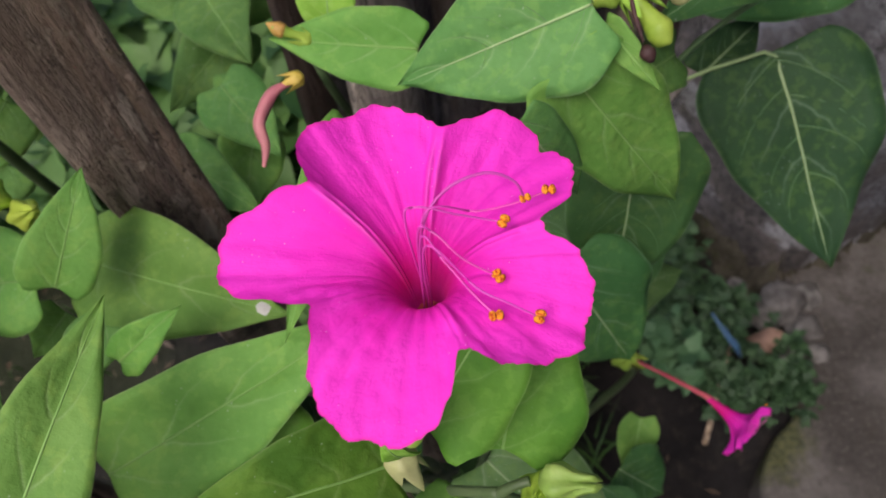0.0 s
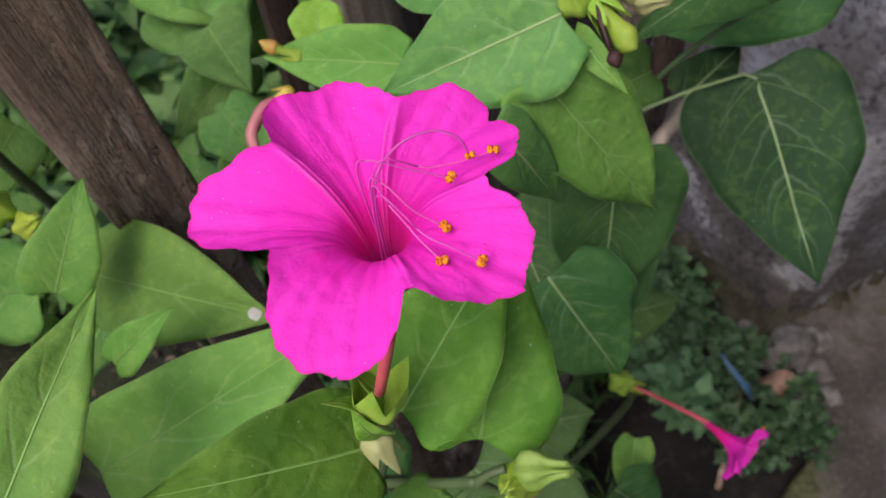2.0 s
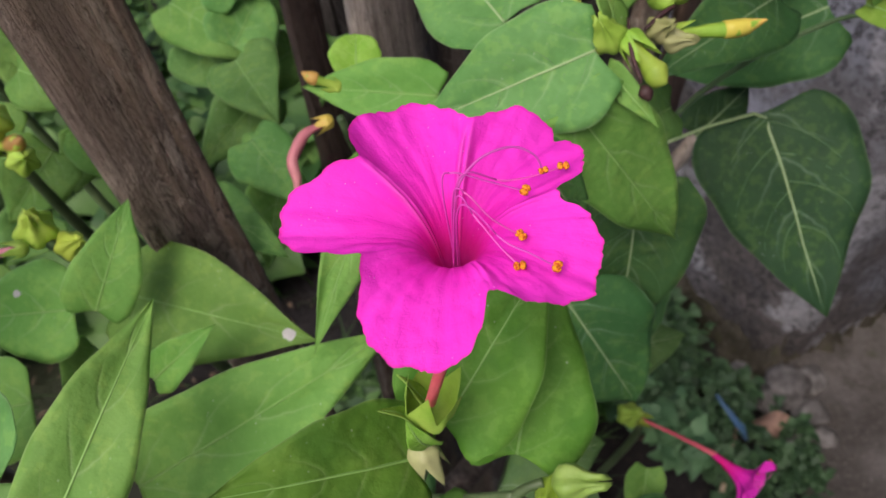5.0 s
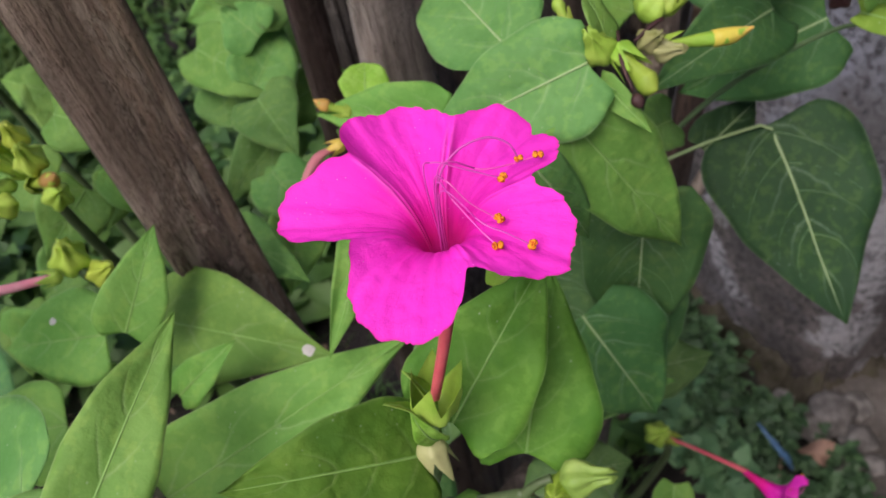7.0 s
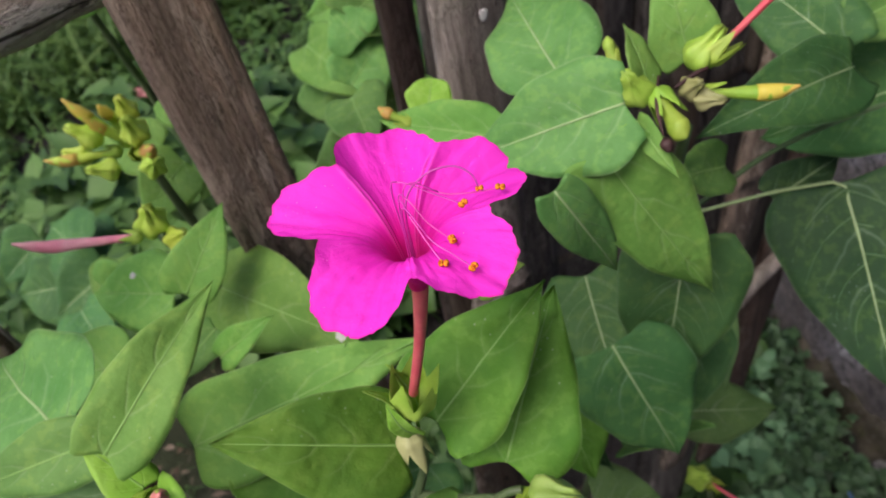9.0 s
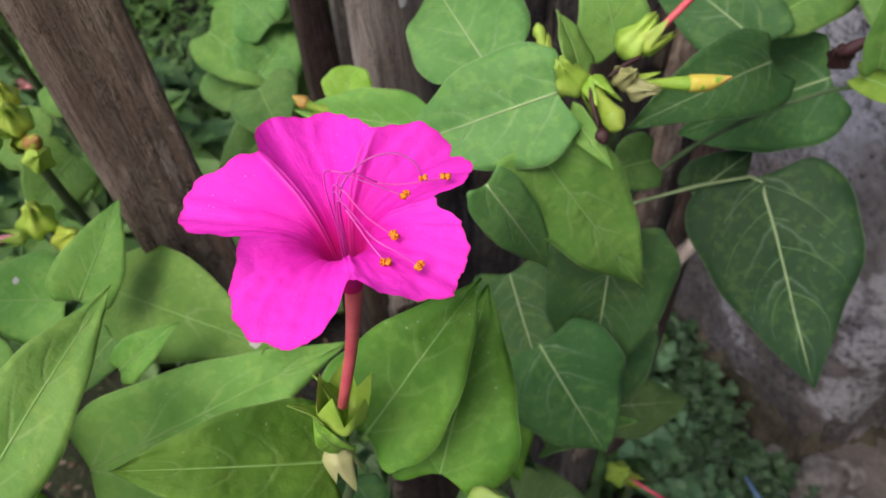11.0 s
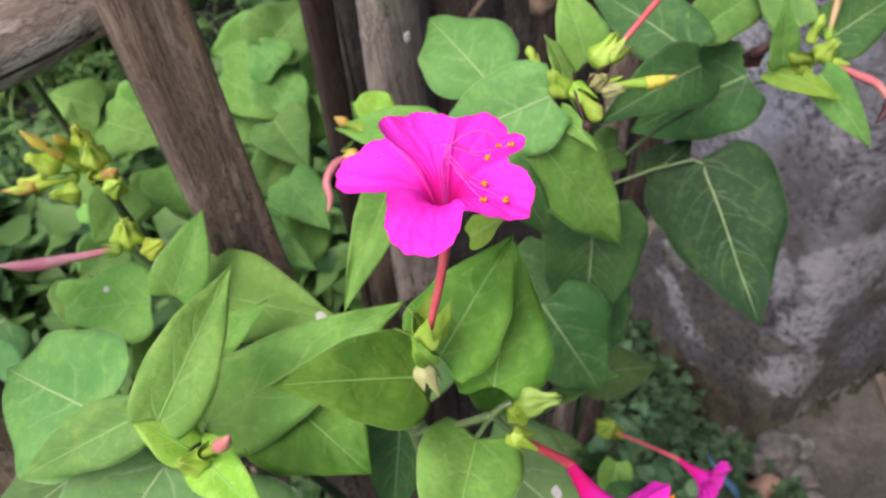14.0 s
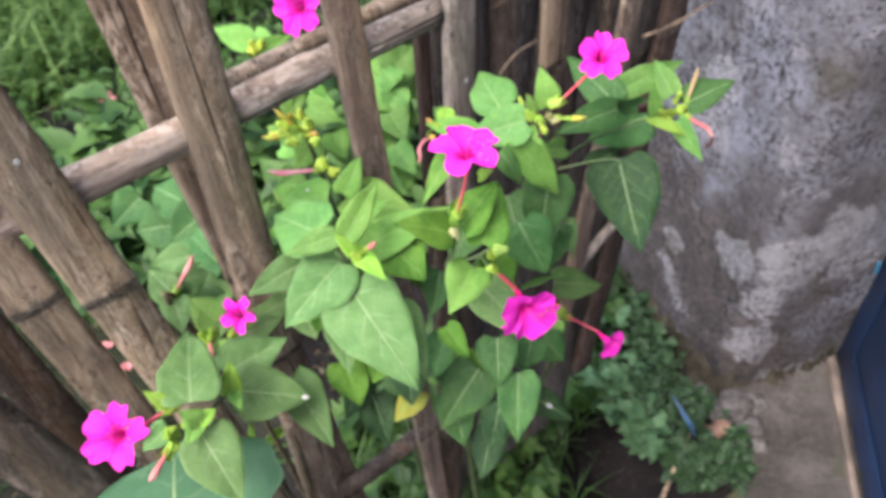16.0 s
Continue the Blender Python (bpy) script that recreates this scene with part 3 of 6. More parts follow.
def leaf(parent, base, tip, width, roll=0.0, fold=14.0, curl=0.10, tone="mid", lobe=0.07, stalk=None, wave=1.0, bend=0.0, spots=(), blunt=False):
    """A heart-shaped leaf from base to tip: quilted blade with thickness, pale midrib and stalk."""
    LEAF_NUMBER[0] += 1
    seed = LEAF_NUMBER[0] * 3.71
    base, tip = Vector(base), Vector(tip)
    axis = tip - base
    length = axis.length
    axis.normalize()
    up = Vector((0, 0, 1))
    if abs(axis.z) > 0.97:
        up = Vector((0, -1, 0.2))
    side = axis.cross(up).normalized()
    normal = side.cross(axis).normalized()
    turn = Matrix.Rotation(radians(roll), 3, axis)
    side, normal = turn @ side, turn @ normal
    rows, cols = 20, 12
    verts, uvs, faces = [], [], []
    tf = math.tan(radians(fold))

    def surface(u, v):
        h = (math.sqrt(max(0.0, 1 - (2 * v - 1) ** 2)) if blunt else half_width(v)) * width / 2 * (1 + 0.04 * math.sin(v * 6 + seed) * (1 if u > 0 else -1) + 0.018 * math.sin(v * 19 + seed * 3) * abs(u))
        x = u * h + bend * length * math.sin(v * math.pi) * 0.5
        y = v * length - lobe * length * 1.9 * abs(u) ** 1.5 * (1 - abs(u) ** 5) * (1 - v) ** 7
        z = abs(u * h) * tf - abs(u) ** 3 * h * tf * 0.5
        z += curl * length * (0.45 - (2 * v - 1) ** 2 * 0.45) - curl * length * 0.3 * v * v
        ribs = math.sin((v - 0.4 * abs(u) ** 1.4) * 4.6 * 2 * math.pi)
        z += (0.026 if tone == "deep" else 0.008) * width * ribs * (1 - abs(u)) * min(1, abs(u) * 5)
        if tone == "deep":
            z += 0.030 * width * noise.noise(Vector((u * 4.2, v * 6.0, seed))) * min(1, abs(u) * 4)
        z += wave * 0.034 * width * math.sin(v * 11 + seed * 2 + (2 if u > 0 else 0)) * abs(u) ** 3
        z += wave * 0.022 * length * noise.noise(Vector((u * 1.3 + seed, v * 2.2, seed))) + wave * 0.011 * length * noise.noise(Vector((u * 3.1, v * 5.5, seed)))
        return base + side * x + axis * y + normal * z

    for i in range(rows + 1):
        v = (i / rows) ** 1.25
        for j in range(cols + 1):
            u = j / cols * 2 - 1
            verts.append(surface(u, v))
            uvs.append((0.5 + u * 0.5, v))
    top = len(verts)
    thick = normal * 0.00022
    verts += [p - thick for p in verts[:top]]
    uvs += uvs[:top]
    w = cols + 1
    for i in range(rows):
        for j in range(cols):
            a = i * w + j
            faces.append((a, a + 1, a + w + 1, a + w))
            faces.append((top + a, top + a + w, top + a + w + 1, top + a + 1))
    for i in range(rows):
        a, b = i * w, i * w + cols
        faces.append((a, a + w, top + a + w, top + a))
        faces.append((b, top + b, top + b + w, b + w))
    for j in range(cols):
        faces.append((j, top + j, top + j + 1, j + 1))
    ob = mesh_object("leaf", verts, faces, LEAF[tone], parent, uvs)
    r = max(0.00022, width * 0.0075)
    ribs = [surface(0, k / 18) - normal * r * 0.15 for k in range(0, 18)]
    keys = ribs
    if stalk is not None:
        keys = [Vector(stalk), Vector(stalk).lerp(base, 0.6) + Vector((0, 0, 0.002)), *ribs]
    for su, sv, sr in spots:
        c = surface(su, sv)
        e = (surface(su + 0.1, sv) - surface(su - 0.1, sv)).normalized()
        d = (surface(su, sv + 0.04) - surface(su, sv - 0.04)).normalized()
        blob = []
        for ring in (1.0, 0.75, 0.4):
            for k in range(20):
                a = k / 20 * 2 * math.pi
                rr = sr * ring * (0.85 + 0.28 * noise.noise(Vector((math.cos(a) * 1.6, math.sin(a) * 1.6, seed))) + 0.12 * noise.noise(Vector((math.cos(a) * 5, math.sin(a) * 5, seed))))
                blob.append(c + e * math.cos(a) * rr + d * math.sin(a) * rr * 1.3 + normal * (0.00015 + sr * 0.12 * (1 - ring ** 2)))
        quads = [(g * 20 + k, g * 20 + (k + 1) % 20, g * 20 + 20 + (k + 1) % 20, g * 20 + 20 + k) for g in (0, 1) for k in range(20)]
        mesh_object("white_spot", blob, quads + [tuple(range(40, 60))], WHITE, ob, label="dried white dropping")
    tube("midrib", keys, (r * 1.5, r * 1.2, r, r * 0.7, r * 0.3), SOFT_VEIN if tone in ("bright", "mid", "lime", "deep") else VEIN, ob, n=22, sides=6, label="pale midrib")
    if width > 0.012 and tone in ("sky_sheen", "dark", "shade", "fresh", "taro"):
        # side veins leave the midrib in uneven pairs and arch towards the tip
        vv, vf = [], []
        for k in range(4):
            for sgn in (-1, 1):
                v0 = 0.02 + 0.165 * k + 0.03 * math.sin(seed + k * 2.3 + sgn)
                reach = 0.76 + 0.10 * math.sin(seed * 1.7 + k + sgn)
                line = [surface(sgn * q * reach, min(0.97, v0 + (0.10 + 0.13 * q) * q * (1.15 - 0.4 * v0))) + normal * r * 0.02 for q in (0.0, 0.17, 0.34, 0.5, 0.67, 0.84, 1.0)]
                sv, sf = tube_data(line, (r * 0.42, r * 0.30, r * 0.20, r * 0.10), 12, 4)
                vf += [tuple(a + len(vv) for a in f) for f in sf]
                vv += sv
        mesh_object("vein_web", vv, vf, FINE_VEIN, ob, label="fine arching side veins")
    return ob


# corolla rim of the large flower: angle and reach, then angle and height
RIM = (
    (-145, 0.0115), (-136, 0.0132), (-128, 0.0159), (-118, 0.0177), (-106, 0.0188), (-101, 0.0184), (-94, 0.0190), (-82, 0.0174), (-77, 0.0151), (-67, 0.0113), (-62, 0.0114),
    (-54, 0.0143), (-40, 0.0166), (-29, 0.0182), (-21, 0.0179), (-11, 0.0177), (1, 0.0158), (10, 0.0127), (15, 0.0124), (23, 0.0166), (35, 0.0190), (43, 0.0190), (47, 0.0178),
    (51, 0.0197), (65, 0.0186), (73, 0.0162), (81, 0.0140), (92, 0.0160), (107, 0.0194), (116, 0.0181), (132, 0.0181), (138, 0.0170), (152, 0.0122), (161, 0.0157), (175, 0.0200), (187, 0.0203), (195, 0.0185), (202, 0.0148), (215, 0.0115),
)
LIFT = ((-145, 0.0034), (-124, -0.0008), (-97, -0.0014), (-62, 0.0014), (-24, -0.0020), (13, 0.0022), (45, -0.0003), (82, 0.0034), (107, 0.0016), (135, 0.0044), (151, 0.0056), (177, 0.0010), (190, 0.0006), (215, 0.0034))


def along_table(table, x):
    for (a, va), (b, vb) in zip(table, table[1:]):
        if a <= x <= b:
            t = (x - a) / (b - a)
            return lerp(va, vb, t * t * (3 - 2 * t) * 0.5 + t * 0.5)
    return table[0][1]


def rim_at(angle, lobed, seed=0.0):
    """Reach and height of the rim. lobed: 0 gives the open flower's own rim, above 0 a five-lobed rim that deep."""
    if lobed > 0:
        # lobes of uneven width and reach, each with a shallow nick in its middle
        turned = angle + 6 * math.sin(radians(angle) + seed) + 4 * math.sin(radians(2 * angle) + seed * 2.3)
        wave = 0.5 + 0.5 * math.cos(radians(5 * turned))
        middle = (turned + 36) % 72 - 36
        reach = 0.0185 * (1 - lobed * (1 - wave) ** (3.0 if lobed < 0.45 else 1.3)) * (1 + 0.05 * math.sin(radians(2 * angle) + seed * 1.7))
        reach -= 0.0013 * math.exp(-((middle / 6.0) ** 2)) + 0.0005 * math.sin(radians(13 * angle) + seed)
        return reach, 0.002 * (1 - wave) + 0.0012 * math.sin(radians(3 * angle) + seed * 2) + 0.0006 * math.sin(radians(11 * angle) + seed)
    while angle < -145:
        angle += 360
    while angle >= 215:
        angle -= 360
    return along_table(RIM, angle), along_table(LIFT, angle)


def flower(parent, throat, axis, calyx, size=1.0, lobed=0.0, spin=0.0, flare=1.0, stamens=True, seed=1.0, tube_mat=None, cup_size=0.0085, spread=0.55):
    """A trumpet flower: ruffled corolla, tube, calyx, stamens with two-celled anthers and a long style."""
    throat, calyx, axis = Vector(throat), Vector(calyx), Vector(axis).normalized()
    turn = Vector((0, 0, 1)).rotation_difference(axis).to_matrix() @ Matrix.Rotation(radians(spin), 3, "Z")
    rows, cols = 34, 180 if lobed else 320
    verts, uvs, folds, faces = [], [], [], []
    notches = ((-142, 0.15), (-64, 0.2), (13, 0.3), (82, 1.0), (151, 1.0)) if lobed == 0 else ((36, 0.8), (108, 0.8), (180, 0.8), (252, 0.8), (324, 0.8))
    for i in range(rows + 1):
        q = i / rows
        for j in range(cols):
            ang = 360 * j / cols
            reach, lift = rim_at(ang, lobed, seed)
            rad = radians(ang)
            ring = Vector((math.cos(rad), math.sin(rad), 0))
            ruffle = 1 + 0.018 * noise.noise(ring * 8 + Vector((0, 0, seed))) + 0.016 * noise.noise(ring * 24 + Vector((0, 0, seed))) + 0.014 * noise.noise(ring * 62 + Vector((0, 0, seed)))
            inner = 0.0030 + 0.0016 * flare
            if q < 0.3:
                rr = lerp(0.0015, inner, (q / 0.3) ** 1.3)
            else:
                rr = lerp(inner, max(inner, reach * ruffle * lerp(0.5, 1.0, flare)), (q - 0.3) / 0.7)
            z = -0.0135 * (1 - q) ** lerp(2.6, 4.6, flare) / max(0.4, flare)
            z += lift * q ** 2.3 + (1 - flare) * 0.012 * q ** 1.5
            z += 0.0006 * q * noise.noise(ring * 3.2 + Vector((0, 0, q * 2 + seed)))
            z += 0.00022 * min(1, q * 1.6) * noise.noise(ring * rr * 700 + Vector((0, 0, seed))) + 0.00006 * min(1, q * 2) * noise.noise(ring * rr * 1700 + Vector((0, 0, seed)))
            z += 0.0005 * q * noise.noise(ring * 9 + Vector((0, 0, q * 3 + seed)))
            pale = 0.0
            for notch, strength in notches:
                gap = (ang - notch + 180) % 360 - 180
                wide = 0.9 + 2.4 * (1 - q)
                swell = math.sin(math.pi * min(1, q * 1.02 + 0.02)) ** 0.7
                ridge = math.exp(-(((gap - 1.5 * wide) / wide) ** 2)) + 0.8 * math.exp(-(((gap + 1.5 * wide) / wide) ** 2))
                z += strength * swell * (0.0010 * ridge + 0.0006 * math.exp(-((gap / (3 * wide)) ** 2)))
                pale = max(pale, strength * min(1.0, ridge ** 2) * swell)
                half = (gap - 36 + 180) % 360 - 180
                z -= 0.00035 * math.exp(-((half / 4.0) ** 2)) * q ** 1.5
            verts.append(throat + turn @ ((ring * rr + Vector((0, 0, z))) * size))
            uvs.append((j / cols, q))
            folds.append(pale)
    for i in range(rows):
        for j in range(cols):
            a, b = i * cols + j, i * cols + (j + 1) % cols
            faces.append((a, b, b + cols, a + cols))
    bloom = mesh_object("flower", verts, faces, PETAL, parent, uvs, folds=folds)
    neck = throat + axis * (-0.0130 * size / max(0.4, flare))
    mid = neck.lerp(calyx, 0.5) + Vector((0.0006, 0.0004, 0)) * size
    tube("flower_tube", [neck + axis * 0.0001 * size, neck - axis * 0.002 * size, mid, calyx], (0.00155 * size, 0.0013 * size, 0.00098 * size, 0.0009 * size), tube_mat or TUBE, bloom, n=14, sides=12, label="pink flower tube", caps=False)
    cup(bloom, calyx, (mid - calyx).normalized(), cup_size, spread=spread)
    if stamens:
        ways = (
            ((0.0010, 0.0012, 0.0060), (0.0060, 0.0032, 0.0036), (0.0095, 0.0046, 0.0028), (0.0130, 0.0065, 0.0022)),
            ((-0.0008, 0.0010, 0.0050), (0.0004, 0.0018, 0.0066), (0.0040, 0.0020, 0.0050), (0.0085, 0.0028, 0.0022)),
            ((0.0004, 0.0000, 0.0046), (0.0020, -0.0003, 0.0054), (0.0046, -0.0016, 0.0028), (0.0080, -0.0023, 0.0004)),
            ((0.0008, -0.0008, 0.0052), (0.0030, -0.0026, 0.0040), (0.0056, -0.0048, 0.0018), (0.0078, -0.0064, 0.0002)),
            ((0.0012, -0.0012, 0.0045), (0.0060, -0.0046, 0.0026), (0.0090, -0.0058, 0.0018), (0.0119, -0.0065, 0.0002)),
        )
        for k, way in enumerate(ways):
            start = Vector((0.0005 * math.cos(k * 1.3), 0.0005 * math.sin(k * 1.3), -0.012))
            keys = [throat + turn @ (Vector(p) * size) for p in (start, *way)]
            line = curve_points(keys, 24)
            thread = tube("filament", line[11:], (0.00011 * size, 0.00009 * size), FILAMENT, bloom, n=16, sides=6)
            tube("filament_root", line[:12], (0.00013 * size, 0.00011 * size), FILAMENT_ROOT, thread, n=16, sides=6, label="dark magenta root of the filament")
            anther(bloom, throat + turn @ (Vector(way[-1]) * size), k * 1.1, size)
        keys = [throat + turn @ (Vector(p) * size) for p in ((0, 0.0004, -0.012), (0.0004, 0.0016, 0.002), (0.0028, 0.0042, 0.0056), (0.0066, 0.0056, 0.0066), (0.0094, 0.0054, 0.0056), (0.0106, 0.0046, 0.0036))]
        tube("style", keys, (0.00018 * size, 0.00015 * size, 0.00013 * size), STYLE, bloom, n=28, sides=6, label="long arched crimson style")
        anther(bloom, keys[-1], 0.4, size * 0.8, "stigma")
    return bloom


def anther(parent, at, turn, size, name="anther"):
    """Two swollen, grainy pollen cells side by side."""
    bm = bmesh.new()
    rot = Matrix.Rotation(turn, 4, "Z")
    for sgn in (-1, 1):
        m = Matrix.Translation(at) @ rot @ Matrix.Translation((0.00034 * sgn * size, 0, 0.0002 * size)) @ Matrix.Diagonal((0.85, 1.2, 0.9, 1))
        bmesh.ops.create_icosphere(bm, subdivisions=3, radius=0.00046 * size, matrix=m)
    for v in bm.verts:
        v.co += (v.co - at).normalized() * 0.00009 * size * noise.noise(v.co * 6000)
    return part(name, bm, ANTHER, parent, "orange two-celled anther" if name == "anther" else "")


def cup(parent, at, axis, length=0.0075, material=None, name="calyx", spread=0.55):
    """A green calyx: a swollen cup whose rim ends in five pointed teeth."""
    at, axis = Vector(at), Vector(axis).normalized()
    turn = Vector((0, 0, 1)).rotation_difference(axis).to_matrix()
    rows, cols = 10, 40
    verts, faces = [], []
    for i in range(rows + 1):
        q = i / rows
        for j in range(cols):
            a = 2 * math.pi * j / cols
            tooth = 1 - abs((a * 5 / (2 * math.pi)) % 1 * 2 - 1)
            r = length * (0.10 + 0.24 * math.sin(min(1, q * 1.6) * math.pi / 2) + spread * (0.34 * max(0, q - 0.5) * tooth - 0.10 * max(0, q - 0.6) * (1 - tooth)))
            z = length * (q * 0.40 + 1.05 * max(0, q - 0.4) * tooth - 0.42)
            r *= 1 + 0.10 * noise.noise(Vector((math.cos(a) * 2, math.sin(a) * 2, q * 2 + at.x * 700)))
            r *= 1 + 0.10 * math.cos(5 * a) * (1 - q)
            verts.append(at + turn @ Vector((math.cos(a) * r, math.sin(a) * r, z)))
    for i in range(rows):
        for j in range(cols):
            a, b = i * cols + j, i * cols + (j + 1) % cols
            faces.append((a, b, b + cols, a + cols))
    faces.append(tuple(range(cols - 1, -1, -1)))
    return mesh_object(name, verts, faces, material or CALYX, parent)


def bud(parent, base, tip, radius, material, name="bud", tip_material=None, label=""):
    """A closed bud: slim neck, swollen pleated head, small green calyx at its foot."""
    base, tip = Vector(base), Vector(tip)
    d = tip - base
    sag = Vector((0, 0, -0.06 * d.length))
    ob = tube(name, [base, base.lerp(tip, 0.35) + sag * 0.5, base.lerp(tip, 0.75) + sag, tip], (radius * 0.55, radius * 0.55, radius * 0.75, radius, radius * 0.8, radius * 0.15), material, parent, n=18, sides=10, wobble=0.25, label=label)
    cup(ob, base, d, max(0.005, radius * 3.2))
    if tip_material:
        tube("bud_tip", [base.lerp(tip, 0.55) + sag * 0.8, base.lerp(tip, 0.75) + sag, base.lerp(tip, 0.9) + sag * 0.6, tip + d * 0.05], (radius * 0.98, radius * 1.06, radius * 0.9, radius * 0.5, radius * 0.12), tip_material, ob, n=6, sides=10)
    return ob


def pod(parent, at, axis, size, material, name="seed_pod"):
    """A ripe, closed calyx: five-ribbed pouch that narrows to a ragged, pointed mouth."""
    at, axis = Vector(at), Vector(axis).normalized()
    turn = Vector((0, 0, 1)).rotation_difference(axis).to_matrix()
    prof = ((0.0, 0.08), (0.08, 0.22), (0.22, 0.36), (0.40, 0.40), (0.56, 0.33), (0.70, 0.22), (0.82, 0.16), (0.92, 0.13), (1.0, 0.03))
    cols = 25
    verts, faces = [], []
    for q, w in prof:
        for j in range(cols):
            a = 2 * math.pi * j / cols
            rib = 1 + 0.14 * math.cos(5 * a) + 0.08 * noise.noise(Vector((math.cos(a) * 2, math.sin(a) * 2, q * 4 + at.x * 900)))
            tooth = max(0.0, q - 0.65) * 0.7 * math.cos(5 * a)
            z = (q - 0.4 + tooth) * size
            r = w * size * rib * (1 + max(0.0, q - 0.75) * 1.2 * math.cos(5 * a))
            verts.append(at + turn @ Vector((math.cos(a) * r, math.sin(a) * r, z)))
    for i in range(len(prof) - 1):
        for j in range(cols):
            a, b = i * cols + j, i * cols + (j + 1) % cols
            faces.append((a, b, b + cols, a + cols))
    faces.append(tuple(range(cols - 1, -1, -1)))
    faces.append(tuple((len(prof) - 1) * cols + j for j in range(cols)))
    return mesh_object(name, verts, faces, material, parent)


def split_bamboo(parent, u, z0, z1, width, out, lean=0.0, depth_lean=0.0, nodes=(), material=None, name="bamboo_slat", seed=0.0, thick=0.006, ragged=0.0):
    """A split bamboo slat: bowed face, thick edges, swollen node rings, uneven sides."""
    zs = sorted([lerp(z0, z1, i / 56) for i in range(57)] + [k + d for k in nodes for d in (-0.010, -0.006, -0.004, -0.002, 0.0, 0.003, 0.007) if z0 < k + d < z1])
    rows, cols = len(zs) - 1, 8
    verts, faces = [], []
    foot = ALONG * u + OUT * out
    for side_no in (0, 1):
        for i in range(rows + 1):
            z = zs[i]
            t = z - 0.8
            swell = sum(math.exp(-(((z - k) / 0.007) ** 2)) for k in nodes)
            groove = sum(math.exp(-(((z - k + 0.004) / 0.003) ** 2)) for k in nodes)
            step = sum(math.exp(-max(0.0, z - k) / 0.03) for k in nodes if z > k)
            for j in range(cols + 1):
                s = j / cols * 2 - 1
                w = width / 2 * (1 + 0.05 * noise.noise(Vector((seed, z * 9, s))) + 0.05 * swell)
                bow = 0.17 * width * (1 - s * s) * 0.5 + 0.0016 * swell - 0.0014 * groove
                bow += 0.0012 * step
                bow += 0.0006 * noise.noise(Vector((s * 5, z * 30, seed)))
                face = bow if side_no == 0 else bow * 0.7 - thick
                p = foot + ALONG * (s * w + lean * t) + OUT * (face + depth_lean * t)
                zz = z
                if ragged and i > rows - 3:
                    zz -= ragged * abs(noise.noise(Vector((s * 4, seed, 1))))
                if ragged and i < 3:
                    zz += ragged * abs(noise.noise(Vector((s * 4, seed, 5))))
                verts.append((p.x, p.y, zz))
    w = cols + 1
    top = (rows + 1) * w
    for i in range(rows):
        for j in range(cols):
            a = i * w + j
            faces.append((a, a + 1, a + w + 1, a + w))
            faces.append((top + a, top + a + w, top + a + w + 1, top + a + 1))
        a, b = i * w, i * w + cols
        faces.append((a, a + w, top + a + w, top + a))
        faces.append((b, top + b, top + b + w, b + w))
    for j in range(cols):
        e = rows * w + j
        faces.append((j, top + j, top + j + 1, j + 1))
        faces.append((e, e + 1, top + e + 1, top + e))
    slat = mesh_object(name, verts, faces, material or BAMBOO, parent)
    for k in nodes:
        ring, quads = [], []
        for dz, lift in ((-0.006, 0.0003), (-0.004, 0.0006), (-0.0015, 0.0010), (0.0004, 0.0020), (0.0022, 0.0012)):
            for j in range(cols + 1):
                s = j / cols * 2 - 1
                w = width / 2 * 1.03
                z = k + dz + 0.0016 * noise.noise(Vector((s * 6, seed, dz * 300)))
                p = foot + ALONG * (s * w + lean * (z - 0.8)) + OUT * (0.085 * width * (1 - s * s) + lift + 0.0006 + depth_lean * (z - 0.8))
                ring.append((p.x, p.y, z))
        for i in range(4):
            for j in range(cols):
                a = i * (cols + 1) + j
                quads.append((a, a + 1, a + cols + 2, a + cols + 1))
        mesh_object("node_ring", ring, quads, NODE, slat, label="dark raised node ring")
    return slat


def blades(name, n, spots, height, width, material, seed, lean=0.8):
    """Grass: many bent, tapering blades in one object."""
    rng = random.Random(seed)
    verts, faces = [], []
    for _ in range(n):
        x, y, z = spots(rng)
        a, h = rng.uniform(0, 2 * math.pi), height * rng.uniform(0.5, 1.25)
        d = Vector((math.cos(a), math.sin(a), 0))
        s = Vector((-d.y, d.x, 0)) * width * rng.uniform(0.6, 1.2)
        bend = lean * rng.uniform(0.4, 1.3) * h
        k = len(verts)
        for i in range(5):
            t = i / 4
            c = Vector((x, y, z)) + d * bend * t * t + Vector((0, 0, h * (t - 0.35 * t * t)))
            w = s * (1 - t ** 1.6) * 0.5
            fold = Vector((0, 0, 0.15 * width))
            verts += [c - w + fold, c, c + w + fold]
        for i in range(4):
            q = k + i * 3
            faces += [(q, q + 1, q + 4, q + 3), (q + 1, q + 2, q + 5, q + 4)]
    return mesh_object(name, verts, faces, material)


